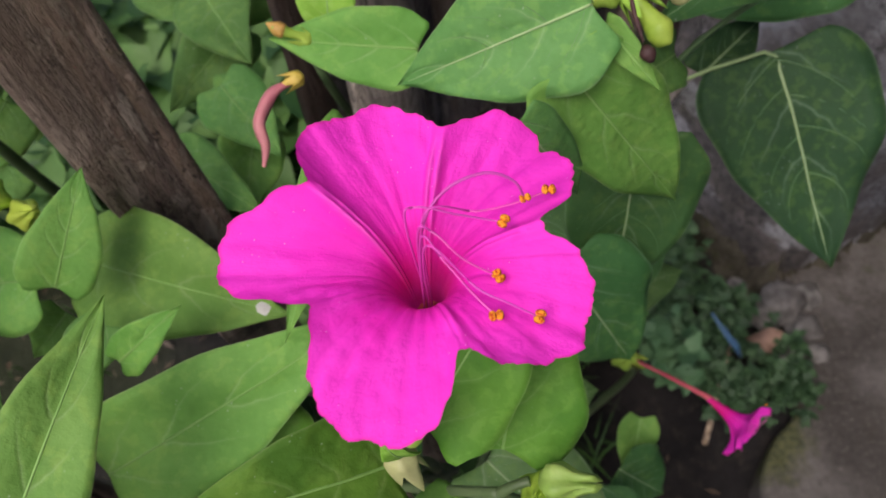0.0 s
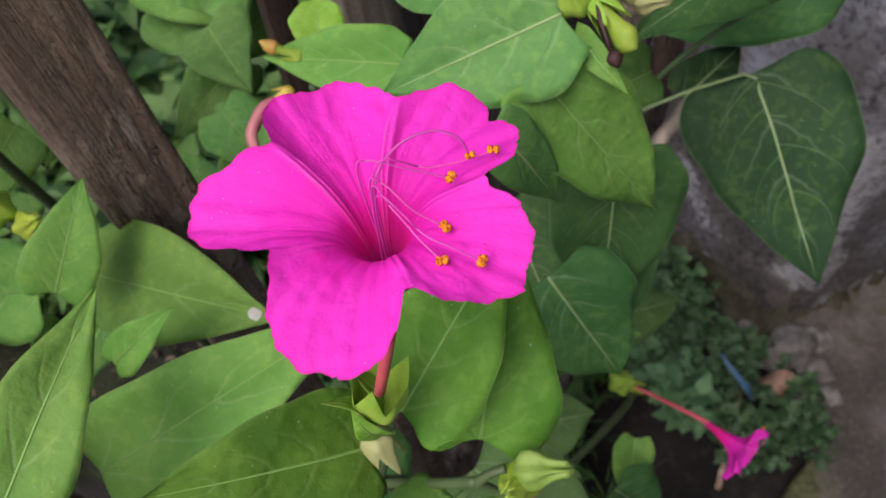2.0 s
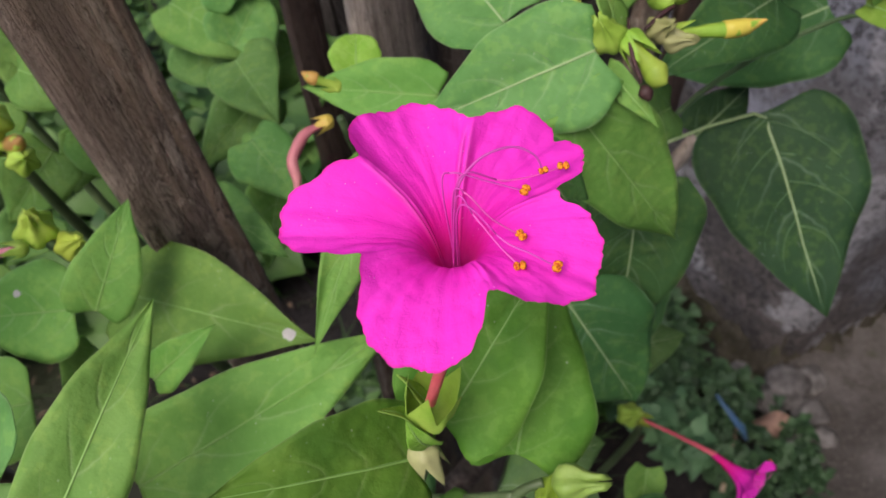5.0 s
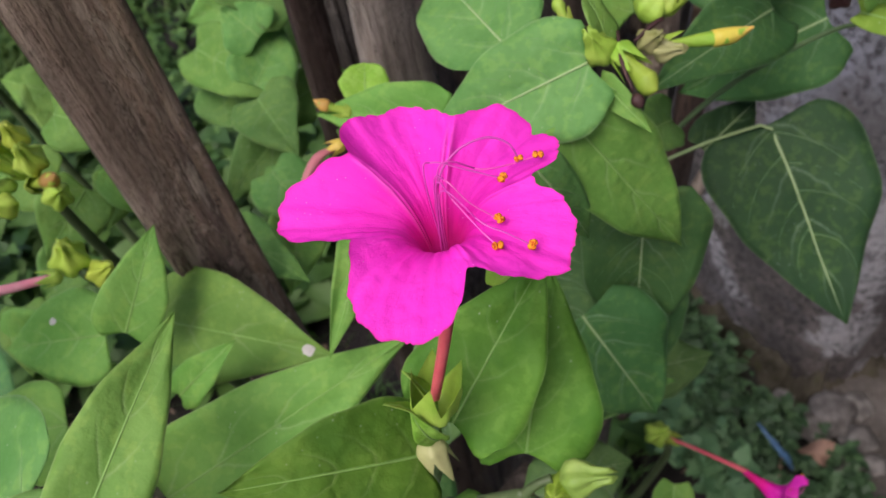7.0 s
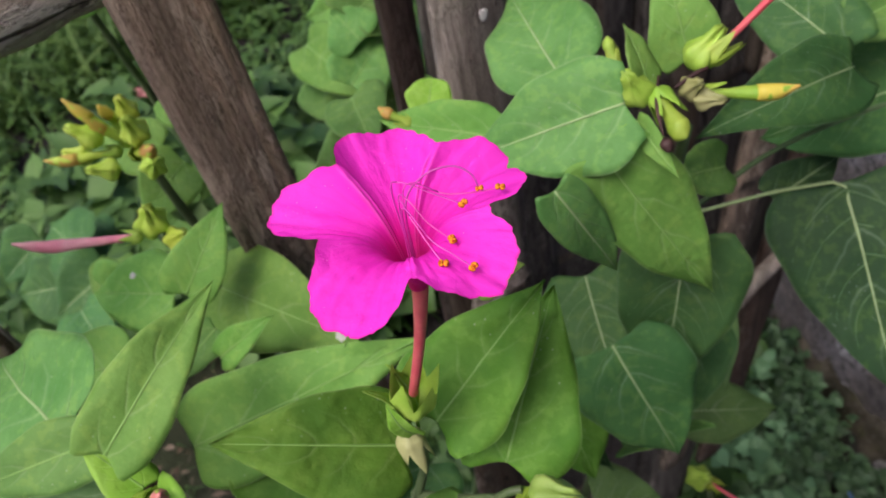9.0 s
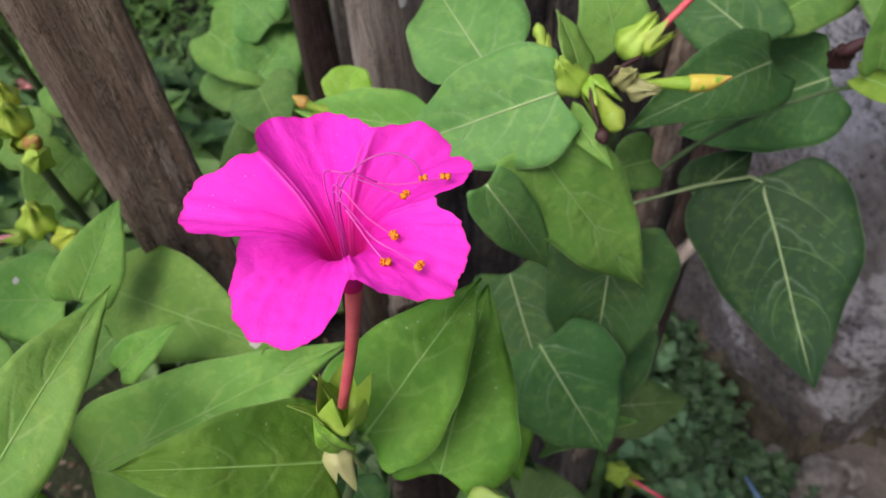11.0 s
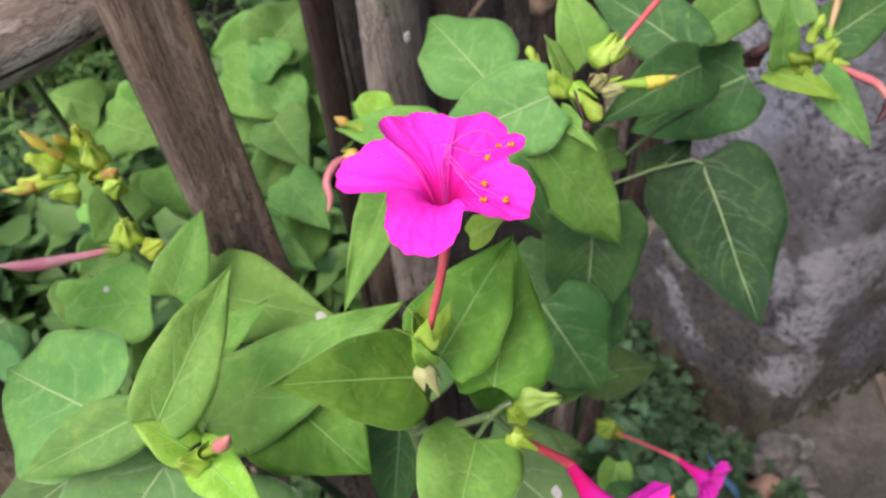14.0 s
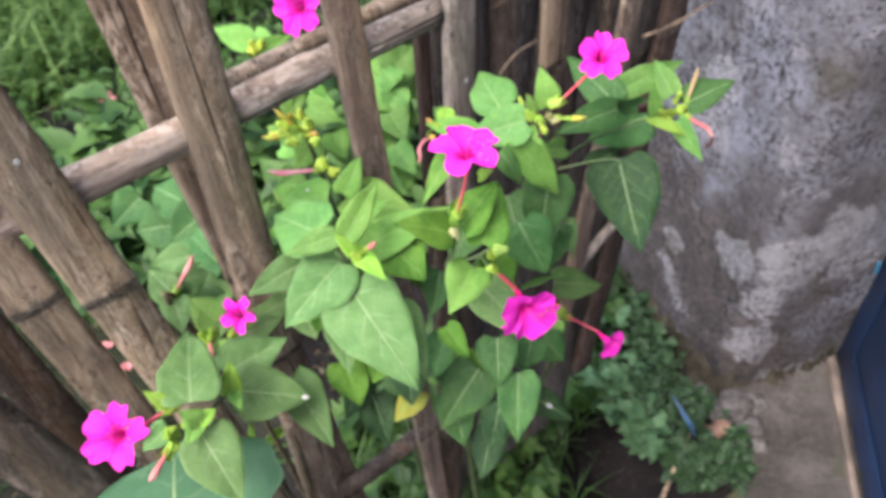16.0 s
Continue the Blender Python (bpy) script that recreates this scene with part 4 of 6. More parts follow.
def sprigs(name, n, spots, size, material, seed, round_leaf=False, tall=1.0):
    """Low leafy weeds: bent leaves in whorls up short stems, in one object."""
    rng = random.Random(seed)
    verts, faces = [], []
    prof = (0.15, 0.72, 0.98, 1.0, 0.86, 0.62, 0.34, 0.0) if round_leaf else (0.35, 0.92, 1.0, 0.86, 0.66, 0.44, 0.21, 0.0)
    last = len(prof) - 1
    for _ in range(n):
        x, y, z = spots(rng)
        big = size * rng.uniform(0.55, 1.35)
        h = size * tall * rng.uniform(0.5, 2.3)
        lean = Vector((rng.uniform(-0.4, 0.4), rng.uniform(-0.4, 0.4), 0)) * h
        for t in (1.0, 0.72, 0.42):
            c = Vector((x, y, z + h * t)) + lean * t
            a0 = rng.uniform(0, 6.28)
            for q in range(3 if t < 1 else 4):
                a = a0 + q * 6.28 / (3 if t < 1 else 4) + rng.uniform(-0.5, 0.5)
                d = Vector((math.cos(a), math.sin(a), rng.uniform(-0.45, 0.7))).normalized()
                s = (d.cross(Vector((0, 0, 1))).normalized() + Vector((0, 0, rng.uniform(-0.4, 0.4)))).normalized()
                up = s.cross(d)
                L = big * rng.uniform(0.6, 1.3)
                W = L * (0.40 if round_leaf else 0.33) * rng.uniform(0.8, 1.15)
                k = len(verts)
                for i, f in enumerate(prof):
                    v = i / last
                    mid = c + d * L * v - up * L * rng.uniform(0.22, 0.30) * v * v
                    rise = W * f * (0.30 + 0.12 * math.sin(v * 9 + a0))
                    verts += [mid - s * W * f + up * rise, mid, mid + s * W * f + up * rise]
                for i in range(last):
                    p = k + i * 3
                    faces += [(p, p + 1, p + 4, p + 3), (p + 1, p + 2, p + 5, p + 4)]
    return mesh_object(name, verts, faces, material)


# ---- setting ----
def ground_sheet():
    """One sheet to the horizon, finer near the fence."""
    xs = [-60, -20, -6, -2.5] + [-1.6 + 0.05 * i for i in range(65)] + [2.5, 6, 20, 60]
    verts, faces = [], []
    for y in xs:
        for x in xs:
            near = max(0.0, 1 - max(abs(x), abs(y - 0.4)) / 2.2)
            z = GROUND + 0.022 * near * noise.noise(Vector((x * 4, y * 4, 0))) + 0.006 * near * noise.noise(Vector((x * 19, y * 19, 2)))
            # a shallow drain runs along the wall foot
            d = (x - 0.085) * 0.88 + (y + 0.4 - 0.42) * 0.47
            z -= 0.13 * near * math.exp(-((d / 0.065) ** 2))
            verts.append((x, y + 0.4, z))
    n = len(xs)
    for i in range(n - 1):
        for j in range(n - 1):
            a = i * n + j
            faces.append((a, a + 1, a + n + 1, a + n))
    return tagged(mesh_object("ground", verts, faces, SOIL), "dark damp soil with moss and litter", "ground", kind="structure")


ground_sheet()


def prism(name, foot, z0, z1, material, parent=None, bevel=0.0, rough=0.0, cuts=0, label=""):
    bm = bmesh.new()
    low = [bm.verts.new((x, y, z0)) for x, y in foot]
    f = bm.faces.new(low)
    r = bmesh.ops.extrude_face_region(bm, geom=[f])
    for v in r["geom"]:
        if isinstance(v, bmesh.types.BMVert):
            v.co.z = z1
    bmesh.ops.recalc_face_normals(bm, faces=bm.faces)
    if bevel:
        bmesh.ops.bevel(bm, geom=bm.edges[:], offset=bevel, segments=4, affect="EDGES", profile=0.5)
    if cuts:
        bmesh.ops.subdivide_edges(bm, edges=[e for e in bm.edges if e.calc_length() > 0.05], cuts=cuts, use_grid_fill=True)
        bm.normal_update()
        for v in bm.verts:
            v.co += v.normal * rough * (noise.noise(v.co * 6) + 0.6 * noise.noise(v.co * 17))
    return part(name, bm, material, parent, label)


# concrete house corner beside the fence; its two faces meet at a worn edge
wall = prism("wall_corner", [(0.310, 0.455), (0.100, 0.725), (0.20, 1.40), (1.2, 1.40), (0.80, 0.712)], 0.0, 2.1, CONCRETE, bevel=0.035, rough=0.0012, cuts=24)
tagged(wall, "grey stained concrete house corner with black moss", "wall", kind="structure")
shore = ((-0.9, 0.240), (0.15, 0.245), (0.20, 0.256), (0.25, 0.276), (0.30, 0.308), (0.335, 0.330), (0.40, 0.338))


def apron_edge(k):
    y = -0.9 + 1.30 * k / 60
    return along_table(shore, min(y, 0.399)) + 0.016 * noise.noise(Vector((k * 0.9, 0, 5))) + 0.009 * noise.noise(Vector((k * 2.7, 0, 9))), y


edge = [apron_edge(k) for k in range(61)]
apron = prism("pavement", [*edge, (0.315, 0.43), (0.31, 0.49), (0.47, 0.59), (0.53, 0.56), (0.53, -0.9)], -0.10, GROUND + 0.018, APRON, bevel=0.006, rough=0.004, cuts=12)
tagged(apron, "rough stained cement apron at the wall", "pavement", kind="structure")


def blue_door():
    """A blue sheet-metal door leaf with a raised frame, a worn sill strip and a hinge, beside the wall."""
    z = GROUND + 0.018
    door = prism("door_1", [(0.476, 0.546), (0.506, 0.546), (0.506, -0.34), (0.476, -0.34)], z + 0.012, 2.02, BLUE, bevel=0.003)
    tagged(door, "dark blue painted sheet-metal door with scuffed edges", "door", kind="structure")
    for y0, y1, z0, z1 in ((0.492, 0.540, z + 0.06, 2.0), (-0.33, -0.28, z + 0.06, 2.0), (-0.278, 0.490, z + 0.02, z + 0.075), (-0.278, 0.490, 1.94, 2.0)):
        prism("door_rail", [(0.4735, y0), (0.4757, y0), (0.4757, y1), (0.4735, y1)], z0, z1, BLUE, door, bevel=0.0015)
    prism("sill", [(0.461, -0.5), (0.461, 0.552), (0.4735, 0.556), (0.4735, -0.5)], z - 0.01, z + 0.011, BEIGE, door, bevel=0.003, rough=0.0035, cuts=30, label="chipped beige sill strip")
    prism("hinge", [(0.4665, 0.532), (0.4695, 0.532), (0.4695, 0.550), (0.4665, 0.550)], 0.268, 0.288, CYAN, door, bevel=0.001, label="bright cyan hinge plate")


def foot_fillet():
    """Ragged mortar fillet where the wall stands on the apron."""
    line = [Vector(p) for p in ((0.090, 0.745), (0.20, 0.600), (0.285, 0.490), (0.312, 0.462), (0.345, 0.474), (0.42, 0.512), (0.475, 0.543))]
    outward = [Vector(p) for p in ((-0.79, -0.61), (-0.79, -0.61), (-0.72, -0.69), (-0.2, -0.98), (0.46, -0.89), (0.46, -0.89), (0.46, -0.89))]
    verts, faces, n, m = [], [], 90, 9
    for i in range(n + 1):
        s = i / n * (len(line) - 1)
        k = min(int(s), len(line) - 2)
        p, o = line[k].lerp(line[k + 1], s - k), outward[k].lerp(outward[k + 1], s - k)
        wide = 0.034 + 0.030 * noise.noise(Vector((i * 0.16, 1, 0))) + 0.012 * noise.noise(Vector((i * 0.6, 7, 0)))
        high = 0.075 + 0.045 * noise.noise(Vector((i * 0.13, 4, 0)))
        for j in range(m + 1):
            q = j / m
            lump = 0.009 * noise.noise(Vector((i * 0.45, q * 3.1, 2))) + 0.004 * noise.noise(Vector((i * 1.3, q * 7, 3)))
            out = -0.006 + (wide + 0.006) * q ** 1.5 + lump
            xy = p + o * out
            verts.append((xy.x, xy.y, GROUND - 0.01 + high * (1 - q) ** 1.6 + lump * 0.8))
    for i in range(n):
        for j in range(m):
            a = i * (m + 1) + j
            faces.append((a, a + 1, a + m + 2, a + m + 1))
    mesh_object("mortar_fillet", verts, faces, MOSSY, wall, label="ragged mortar at the wall foot")


foot_fillet()
blue_door()


def stone(x, y, r, seed, material, label):
    bm = bmesh.new()
    bmesh.ops.create_icosphere(bm, subdivisions=3, radius=r)
    for v in bm.verts:
        d = v.co.normalized()
        v.co *= 1 + 0.35 * noise.noise(d * 1.4 + Vector((seed, 0, 0))) + 0.14 * noise.noise(d * 4 + Vector((seed, 2, 0)))
        v.co.z *= 0.7
        v.co += Vector((x, y, GROUND + 0.012 + r * 0.35))
    tagged(part("stone", bm, material, None), label, "stone", "rubble at the wall foot")


rng = random.Random(31)
for x, y, r in ((0.318, 0.428, 0.026), (0.296, 0.412, 0.017), (0.346, 0.438, 0.018), (0.338, 0.398, 0.019), (0.348, 0.366, 0.014), (0.326, 0.372, 0.012), (0.300, 0.385, 0.008), (0.326, 0.405, 0.007), (0.285, 0.432, 0.010), (0.345, 0.420, 0.006), (0.310, 0.362, 0.006), (0.272, 0.455, 0.011), (0.352, 0.452, 0.008), (0.295, 0.335, 0.005)):
    stone(x, y, r, rng.uniform(0, 50), STONE, "rough grey stone on the cement apron" if r < 0.015 else "large lumpy grey stone beside the wall foot")
# walls that close the yard behind the door and the camera
back = prism("wall_yard", [(0.512, 0.60), (0.62, 0.60), (0.62, -3.0), (0.512, -3.0), (0.512, -0.36)], 0.0, 2.3, CONCRETE, bevel=0.004)
tagged(back, "plain grey cement wall around the door", "wall", kind="structure")

# ---- bamboo fence ----
fence = empty("bamboo_fence", (0, 0, 0))
tagged(fence, "weathered brown split-bamboo fence with a lashed rail", "fence")
split_bamboo(fence, 0.0308, GROUND - 0.02, 1.02, 0.0225, -0.127, nodes=(0.42, 0.70, 0.98), material=BAMBOO_GRIM, seed=1.0, lean=-0.03, thick=0.004)
split_bamboo(fence, 0.0382, GROUND - 0.02, 1.01, 0.0070, -0.1262, material=BAMBOO_TAN, name="bark_strip", seed=1.5, lean=-0.03, thick=0.002)
split_bamboo(fence, -0.0655, GROUND - 0.02, 1.10, 0.0305, -0.127, nodes=(0.36, 0.66), seed=2.0, lean=0.03, thick=0.005)
split_bamboo(fence, -0.0680, GROUND - 0.02, 1.12, 0.030, -0.161, nodes=(0.30, 0.72), seed=3.0, lean=-0.06)
split_bamboo(fence, 0.1115, 0.665, 1.00, 0.0265, -0.129, nodes=(0.68,), material=BAMBOO_GREY, seed=4.0, lean=0.05, ragged=0.008, thick=0.004)
# this lower length is darker bamboo: shade and dirt put into its colour
split_bamboo(fence, 0.1060, GROUND - 0.02, 0.70, 0.027, -0.137, nodes=(0.38,), material=BAMBOO_RED, seed=18.0, lean=0.06)
split_bamboo(fence, 0.1010, GROUND - 0.02, 1.00, 0.0115, -0.156, nodes=(0.5,), material=BAMBOO_RED, seed=5.0, lean=0.03, thick=0.004)
split_bamboo(fence, -0.1500, GROUND - 0.02, 1.00, 0.031, -0.125, nodes=(0.48, 0.796), seed=6.0, lean=-0.09)
split_bamboo(fence, -0.1835, GROUND - 0.02, 0.99, 0.027, -0.131, nodes=(0.50, 0.808), seed=7.0, lean=-0.065)
split_bamboo(fence, -0.2150, GROUND - 0.02, 0.98, 0.026, -0.150, nodes=(0.46,), material=BAMBOO_RED, seed=8.0, lean=-0.05)
split_bamboo(fence, -0.2468, GROUND - 0.02, 0.790, 0.035, -0.120, nodes=(0.52,), material=BAMBOO_DARK, seed=9.0, lean=-0.16, ragged=0.03)
split_bamboo(fence, -0.2950, GROUND - 0.02, 0.97, 0.036, -0.135, nodes=(0.5,), seed=10.0, lean=-0.02)
split_bamboo(fence, 0.2030, 0.775, 1.00, 0.024, -0.128, material=BAMBOO_PALE, seed=11.0, ragged=0.010)
split_bamboo(fence, 0.3310, 0.30, 1.0, 0.026, -0.155, nodes=(0.6, 0.86), material=BAMBOO_GRIM, seed=15.0, lean=0.145)
split_bamboo(fence, 0.4240, 0.20, 1.0, 0.036, -0.172, nodes=(0.7,), material=BAMBOO_RED, seed=17.0, lean=0.15)
split_bamboo(fence, 0.3120, 0.66, 1.0, 0.009, -0.168, material=BAMBOO_DARK, seed=16.0, lean=0.02, ragged=0.01)
# old dark boards that close the fence's far end, added for a shaded wall
for k in range(5):
    split_bamboo(fence, 0.165 + 0.0625 * k, GROUND - 0.02, 1.05, 0.064, -0.196 - 0.005 * (k % 2), nodes=(0.55 + 0.03 * k,), material=SHADED_BOARD, seed=20.0 + k, lean=0.05 + 0.03 * k, thick=0.004)


def rail(u0, u1, z, out, r0, r1, nodes, seed):
    """A whole bamboo pole laid along the fence, with node rings."""
    n, sides = 70, 14
    verts, faces = [], []
    for i in range(n + 1):
        u = lerp(u0, u1, i / n)
        swell = sum(math.exp(-(((u - k) / 0.006) ** 2)) for k in nodes)
        groove = sum(math.exp(-(((u - k - 0.007) / 0.003) ** 2)) for k in nodes)
        c = ALONG * u + OUT * (out + 0.003 * noise.noise(Vector((u * 7, seed, 0))))
        for q in range(sides):
            a = 2 * math.pi * q / sides
            r = lerp(r0, r1, i / n) * (1 + 0.10 * swell - 0.06 * groove + 0.05 * noise.noise(Vector((u * 25, q, seed))))
            zz = z + 0.003 * noise.noise(Vector((u * 5, seed, 3)))
            p = c + OUT * math.cos(a) * r * 0.8
            verts.append((p.x, p.y, zz + math.sin(a) * r))
    for i in range(n):
        for q in range(sides):
            a, b = i * sides + q, i * sides + (q + 1) % sides
            faces.append((a, b, b + sides, a + sides))
    faces.append(tuple(range(sides - 1, -1, -1)))
    faces.append(tuple(n * sides + q for q in range(sides)))
    return verts, faces


RAIL_WOOD = bamboo_material("rail_bamboo", (0.24, 0.198, 0.160), (0.43, 0.365, 0.300), (0.57, 0.50, 0.42), (0.72, 0.66, 0.58), (0.2, 0.2, 1))
v, f = rail(-0.42, 0.100, 0.8592, -0.1375, 0.0132, 0.0100, (-0.30, 0.002), 1.0)
ob = mesh_object("rail", v, f, RAIL_WOOD, fence, label="round bamboo rail with a node")
v, f = rail(-0.05, 0.30, 0.852, -0.172, 0.0072, 0.0062, (0.2,), 2.0)
mesh_object("rail", v, f, BAMBOO_GRIM, fence)
v, f = rail(-0.45, 0.16, 0.385, -0.148, 0.012, 0.011, (-0.2, 0.1), 3.0)
mesh_object("rail", v, f, BAMBOO_DARK, fence)
tube("prop_pole", [(0.0580, 0.3290, 0.440), (0.0880, 0.3420, 0.492), (0.1250, 0.3580, 0.548)], (0.0062, 0.0055, 0.0050), BAMBOO_GREY, fence, n=16, sides=10, wobble=0.15)
for a, m, b in (((-0.0119, 0.2470, 0.7571), (-0.0013, 0.2700, 0.7620), (0.0161, 0.2913, 0.7637)), ((0.0998, 0.3434, 0.7371), (0.1281, 0.3755, 0.7325), (0.1609, 0.4058, 0.7390)), ((-0.0242, 0.2837, 0.7937), (-0.0170, 0.2871, 0.7951), (-0.0111, 0.2934, 0.7996))):
    tube("dry_twig", [a, m, b], (0.0019, 0.0015, 0.0010), BAMBOO_PALE, fence, n=14, sides=7, wobble=0.2)

for u, z, out in ((-0.157, 0.896, -0.1195), (0.1125, 0.806, -0.1250)):
    c = ALONG * u + OUT * out
    bm = bmesh.new()
    bmesh.ops.create_icosphere(bm, subdivisions=2, radius=0.0017, matrix=Matrix.Translation((c.x, c.y, z)) @ Matrix.Diagonal((1, 1, 1.2, 1)))
    for vert in bm.verts:
        off = vert.co - Vector((c.x, c.y, z))
        vert.co -= OUT * off.dot(OUT) * 0.88
        vert.co += off * 0.25 * noise.noise(vert.co * 500)
    part("white_spot", bm, WHITE, fence, "dried white dropping")

# ---- the flowering plant in front ----
plant = empty("flowering_plant", (-0.02, 0.16, GROUND))
tagged(plant, "four o'clock plant with magenta trumpet flowers by a fence", "plant")
left_plant = empty("flowering_plant", (-0.16, 0.04, GROUND))
tagged(left_plant, "smaller magenta-flowered plant against the bamboo slats", "plant")
back_plant = empty("flowering_plant", (-0.12, 0.22, GROUND))
tagged(back_plant, "leafy four o'clock plant growing behind the bamboo fence", "plant")
leaf(plant, (0.0225, 0.1085, 0.8200), (-0.0144, 0.1047, 0.8047), 0.0262, -50, fold=10, curl=0.1, tone="fresh")
leaf(plant, (0.0041, 0.1304, 0.8116), (-0.0165, 0.1690, 0.8118), 0.0301, -24, fold=14, curl=0.1, tone="fresh")
leaf(plant, (0.0352, 0.1358, 0.8124), (0.0271, 0.1449, 0.8350), 0.0170, -29, fold=14, curl=0.1, tone="bright")
leaf(plant, (0.0269, 0.1136, 0.8212), (0.0215, 0.1193, 0.8329), 0.0086, 12, fold=14, curl=0.1, tone="bright")
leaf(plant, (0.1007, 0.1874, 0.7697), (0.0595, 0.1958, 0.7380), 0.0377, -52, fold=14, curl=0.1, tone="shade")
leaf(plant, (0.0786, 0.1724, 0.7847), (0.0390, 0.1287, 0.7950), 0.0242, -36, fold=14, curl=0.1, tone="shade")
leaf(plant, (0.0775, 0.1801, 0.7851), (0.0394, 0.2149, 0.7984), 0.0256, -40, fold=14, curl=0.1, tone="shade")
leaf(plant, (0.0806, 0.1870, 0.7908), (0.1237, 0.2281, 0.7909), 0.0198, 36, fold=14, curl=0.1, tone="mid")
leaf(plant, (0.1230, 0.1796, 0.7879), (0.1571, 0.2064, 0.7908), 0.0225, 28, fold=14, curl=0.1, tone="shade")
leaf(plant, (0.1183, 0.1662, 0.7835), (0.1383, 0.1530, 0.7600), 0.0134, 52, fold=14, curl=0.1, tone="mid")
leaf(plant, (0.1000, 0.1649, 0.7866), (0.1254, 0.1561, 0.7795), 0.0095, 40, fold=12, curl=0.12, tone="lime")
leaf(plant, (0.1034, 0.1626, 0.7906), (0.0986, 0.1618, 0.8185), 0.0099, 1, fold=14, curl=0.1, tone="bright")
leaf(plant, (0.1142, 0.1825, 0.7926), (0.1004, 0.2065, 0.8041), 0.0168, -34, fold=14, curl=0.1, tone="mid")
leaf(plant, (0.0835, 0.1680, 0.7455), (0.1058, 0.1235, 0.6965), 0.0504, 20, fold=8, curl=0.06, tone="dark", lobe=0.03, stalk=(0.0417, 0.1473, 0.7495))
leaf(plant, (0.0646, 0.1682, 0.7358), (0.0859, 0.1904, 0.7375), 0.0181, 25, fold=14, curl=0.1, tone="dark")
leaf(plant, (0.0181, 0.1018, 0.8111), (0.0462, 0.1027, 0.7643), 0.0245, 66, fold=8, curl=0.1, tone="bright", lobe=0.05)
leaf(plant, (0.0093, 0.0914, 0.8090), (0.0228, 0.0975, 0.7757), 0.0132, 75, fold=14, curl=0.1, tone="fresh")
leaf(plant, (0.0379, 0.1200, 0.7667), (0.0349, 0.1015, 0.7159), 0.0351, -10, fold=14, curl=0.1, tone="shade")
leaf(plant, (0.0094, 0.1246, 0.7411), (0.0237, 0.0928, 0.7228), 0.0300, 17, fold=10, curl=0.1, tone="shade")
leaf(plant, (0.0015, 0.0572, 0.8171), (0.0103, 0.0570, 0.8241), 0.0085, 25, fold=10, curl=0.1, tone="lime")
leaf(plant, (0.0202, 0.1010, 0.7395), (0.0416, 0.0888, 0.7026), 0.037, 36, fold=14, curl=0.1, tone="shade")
leaf(plant, (0.0465, 0.1355, 0.7789), (0.0297, 0.1144, 0.7909), 0.0153, -45, fold=14, curl=0.1, tone="mid")
leaf(plant, (-0.0069, 0.0406, 0.7927), (0.0117, 0.0650, 0.8104), 0.0244, 18, fold=18, curl=0.06, tone="deep", lobe=0.09, wave=1.6)
leaf(plant, (0.0058, 0.0406, 0.7797), (0.0120, 0.0715, 0.8010), 0.0265, 10, fold=10, curl=0.1, tone="deep", lobe=0.09, wave=1.5)
leaf(plant, (0.0440, 0.1560, 0.6180), (0.0850, 0.1780, 0.5950), 0.0290, 34, fold=10, curl=0.1, tone="sky_sheen")
leaf(plant, (-0.0251, 0.1037, 0.7938), (-0.0330, 0.0566, 0.7920), 0.0146, -16, fold=14, curl=0.1, tone="bright")
leaf(plant, (-0.0744, 0.0388, 0.7649), (-0.0187, 0.0667, 0.7834), 0.0269, 36, fold=10, curl=0.1, lobe=0.02, tone="bright")
leaf(plant, (-0.0121, 0.0333, 0.7947), (-0.0393, 0.0188, 0.8133), 0.0228, -36, fold=18, curl=0.1, tone="deep")
leaf(plant, (-0.0700, 0.0193, 0.7985), (-0.0580, 0.0559, 0.8114), 0.0178, 31, fold=18, curl=0.1, tone="bright")
leaf(plant, (-0.0905, 0.0752, 0.7775), (-0.0810, 0.0940, 0.7951), 0.0167, 39, fold=14, curl=0.02, tone="bright", lobe=0.06, wave=0.3)
leaf(plant, (-0.0933, 0.0904, 0.7618), (-0.0415, 0.0735, 0.7670), 0.0315, 30, fold=14, curl=0.1, tone="bright", spots=((0.05, 0.88, 0.0016),))
leaf(plant, (-0.1051, 0.0843, 0.7644), (-0.1369, 0.0838, 0.7607), 0.0261, -35, fold=14, curl=0.1, tone="bright", spots=((0.45, 0.45, 0.0011),), lobe=0.05, wave=0.5)
leaf(plant, (-0.1112, 0.0616, 0.7581), (-0.1426, 0.0587, 0.7522), 0.0260, -37, fold=14, curl=0.1, tone="bright", lobe=0.05)
leaf(plant, (-0.1136, 0.0894, 0.7361), (-0.1244, 0.0793, 0.7282), 0.0160, -42, fold=14, curl=0.1, tone="bright")
leaf(plant, (-0.1542, 0.1451, 0.7302), (-0.1618, 0.1257, 0.7270), 0.0219, -39, fold=14, curl=0.1, tone="mid")
leaf(plant, (-0.0740, 0.0600, 0.7730), (-0.0583, 0.0669, 0.7845), 0.0097, 38, fold=14, curl=0.1, tone="bright")
leaf(plant, (-0.0790, 0.0680, 0.7740), (-0.0880, 0.0520, 0.7680), 0.0119, -23, fold=14, curl=0.1, tone="mid")
leaf(plant, (-0.0876, 0.0245, 0.7927), (-0.1259, 0.0441, 0.7856), 0.0395, -23, fold=8, curl=0.1, tone="fresh", lobe=0.06)
leaf(plant, (0.0251, 0.1085, 0.8152), (0.0351, 0.0980, 0.8085), 0.0060, 36, fold=14, curl=0.1, tone="bright")
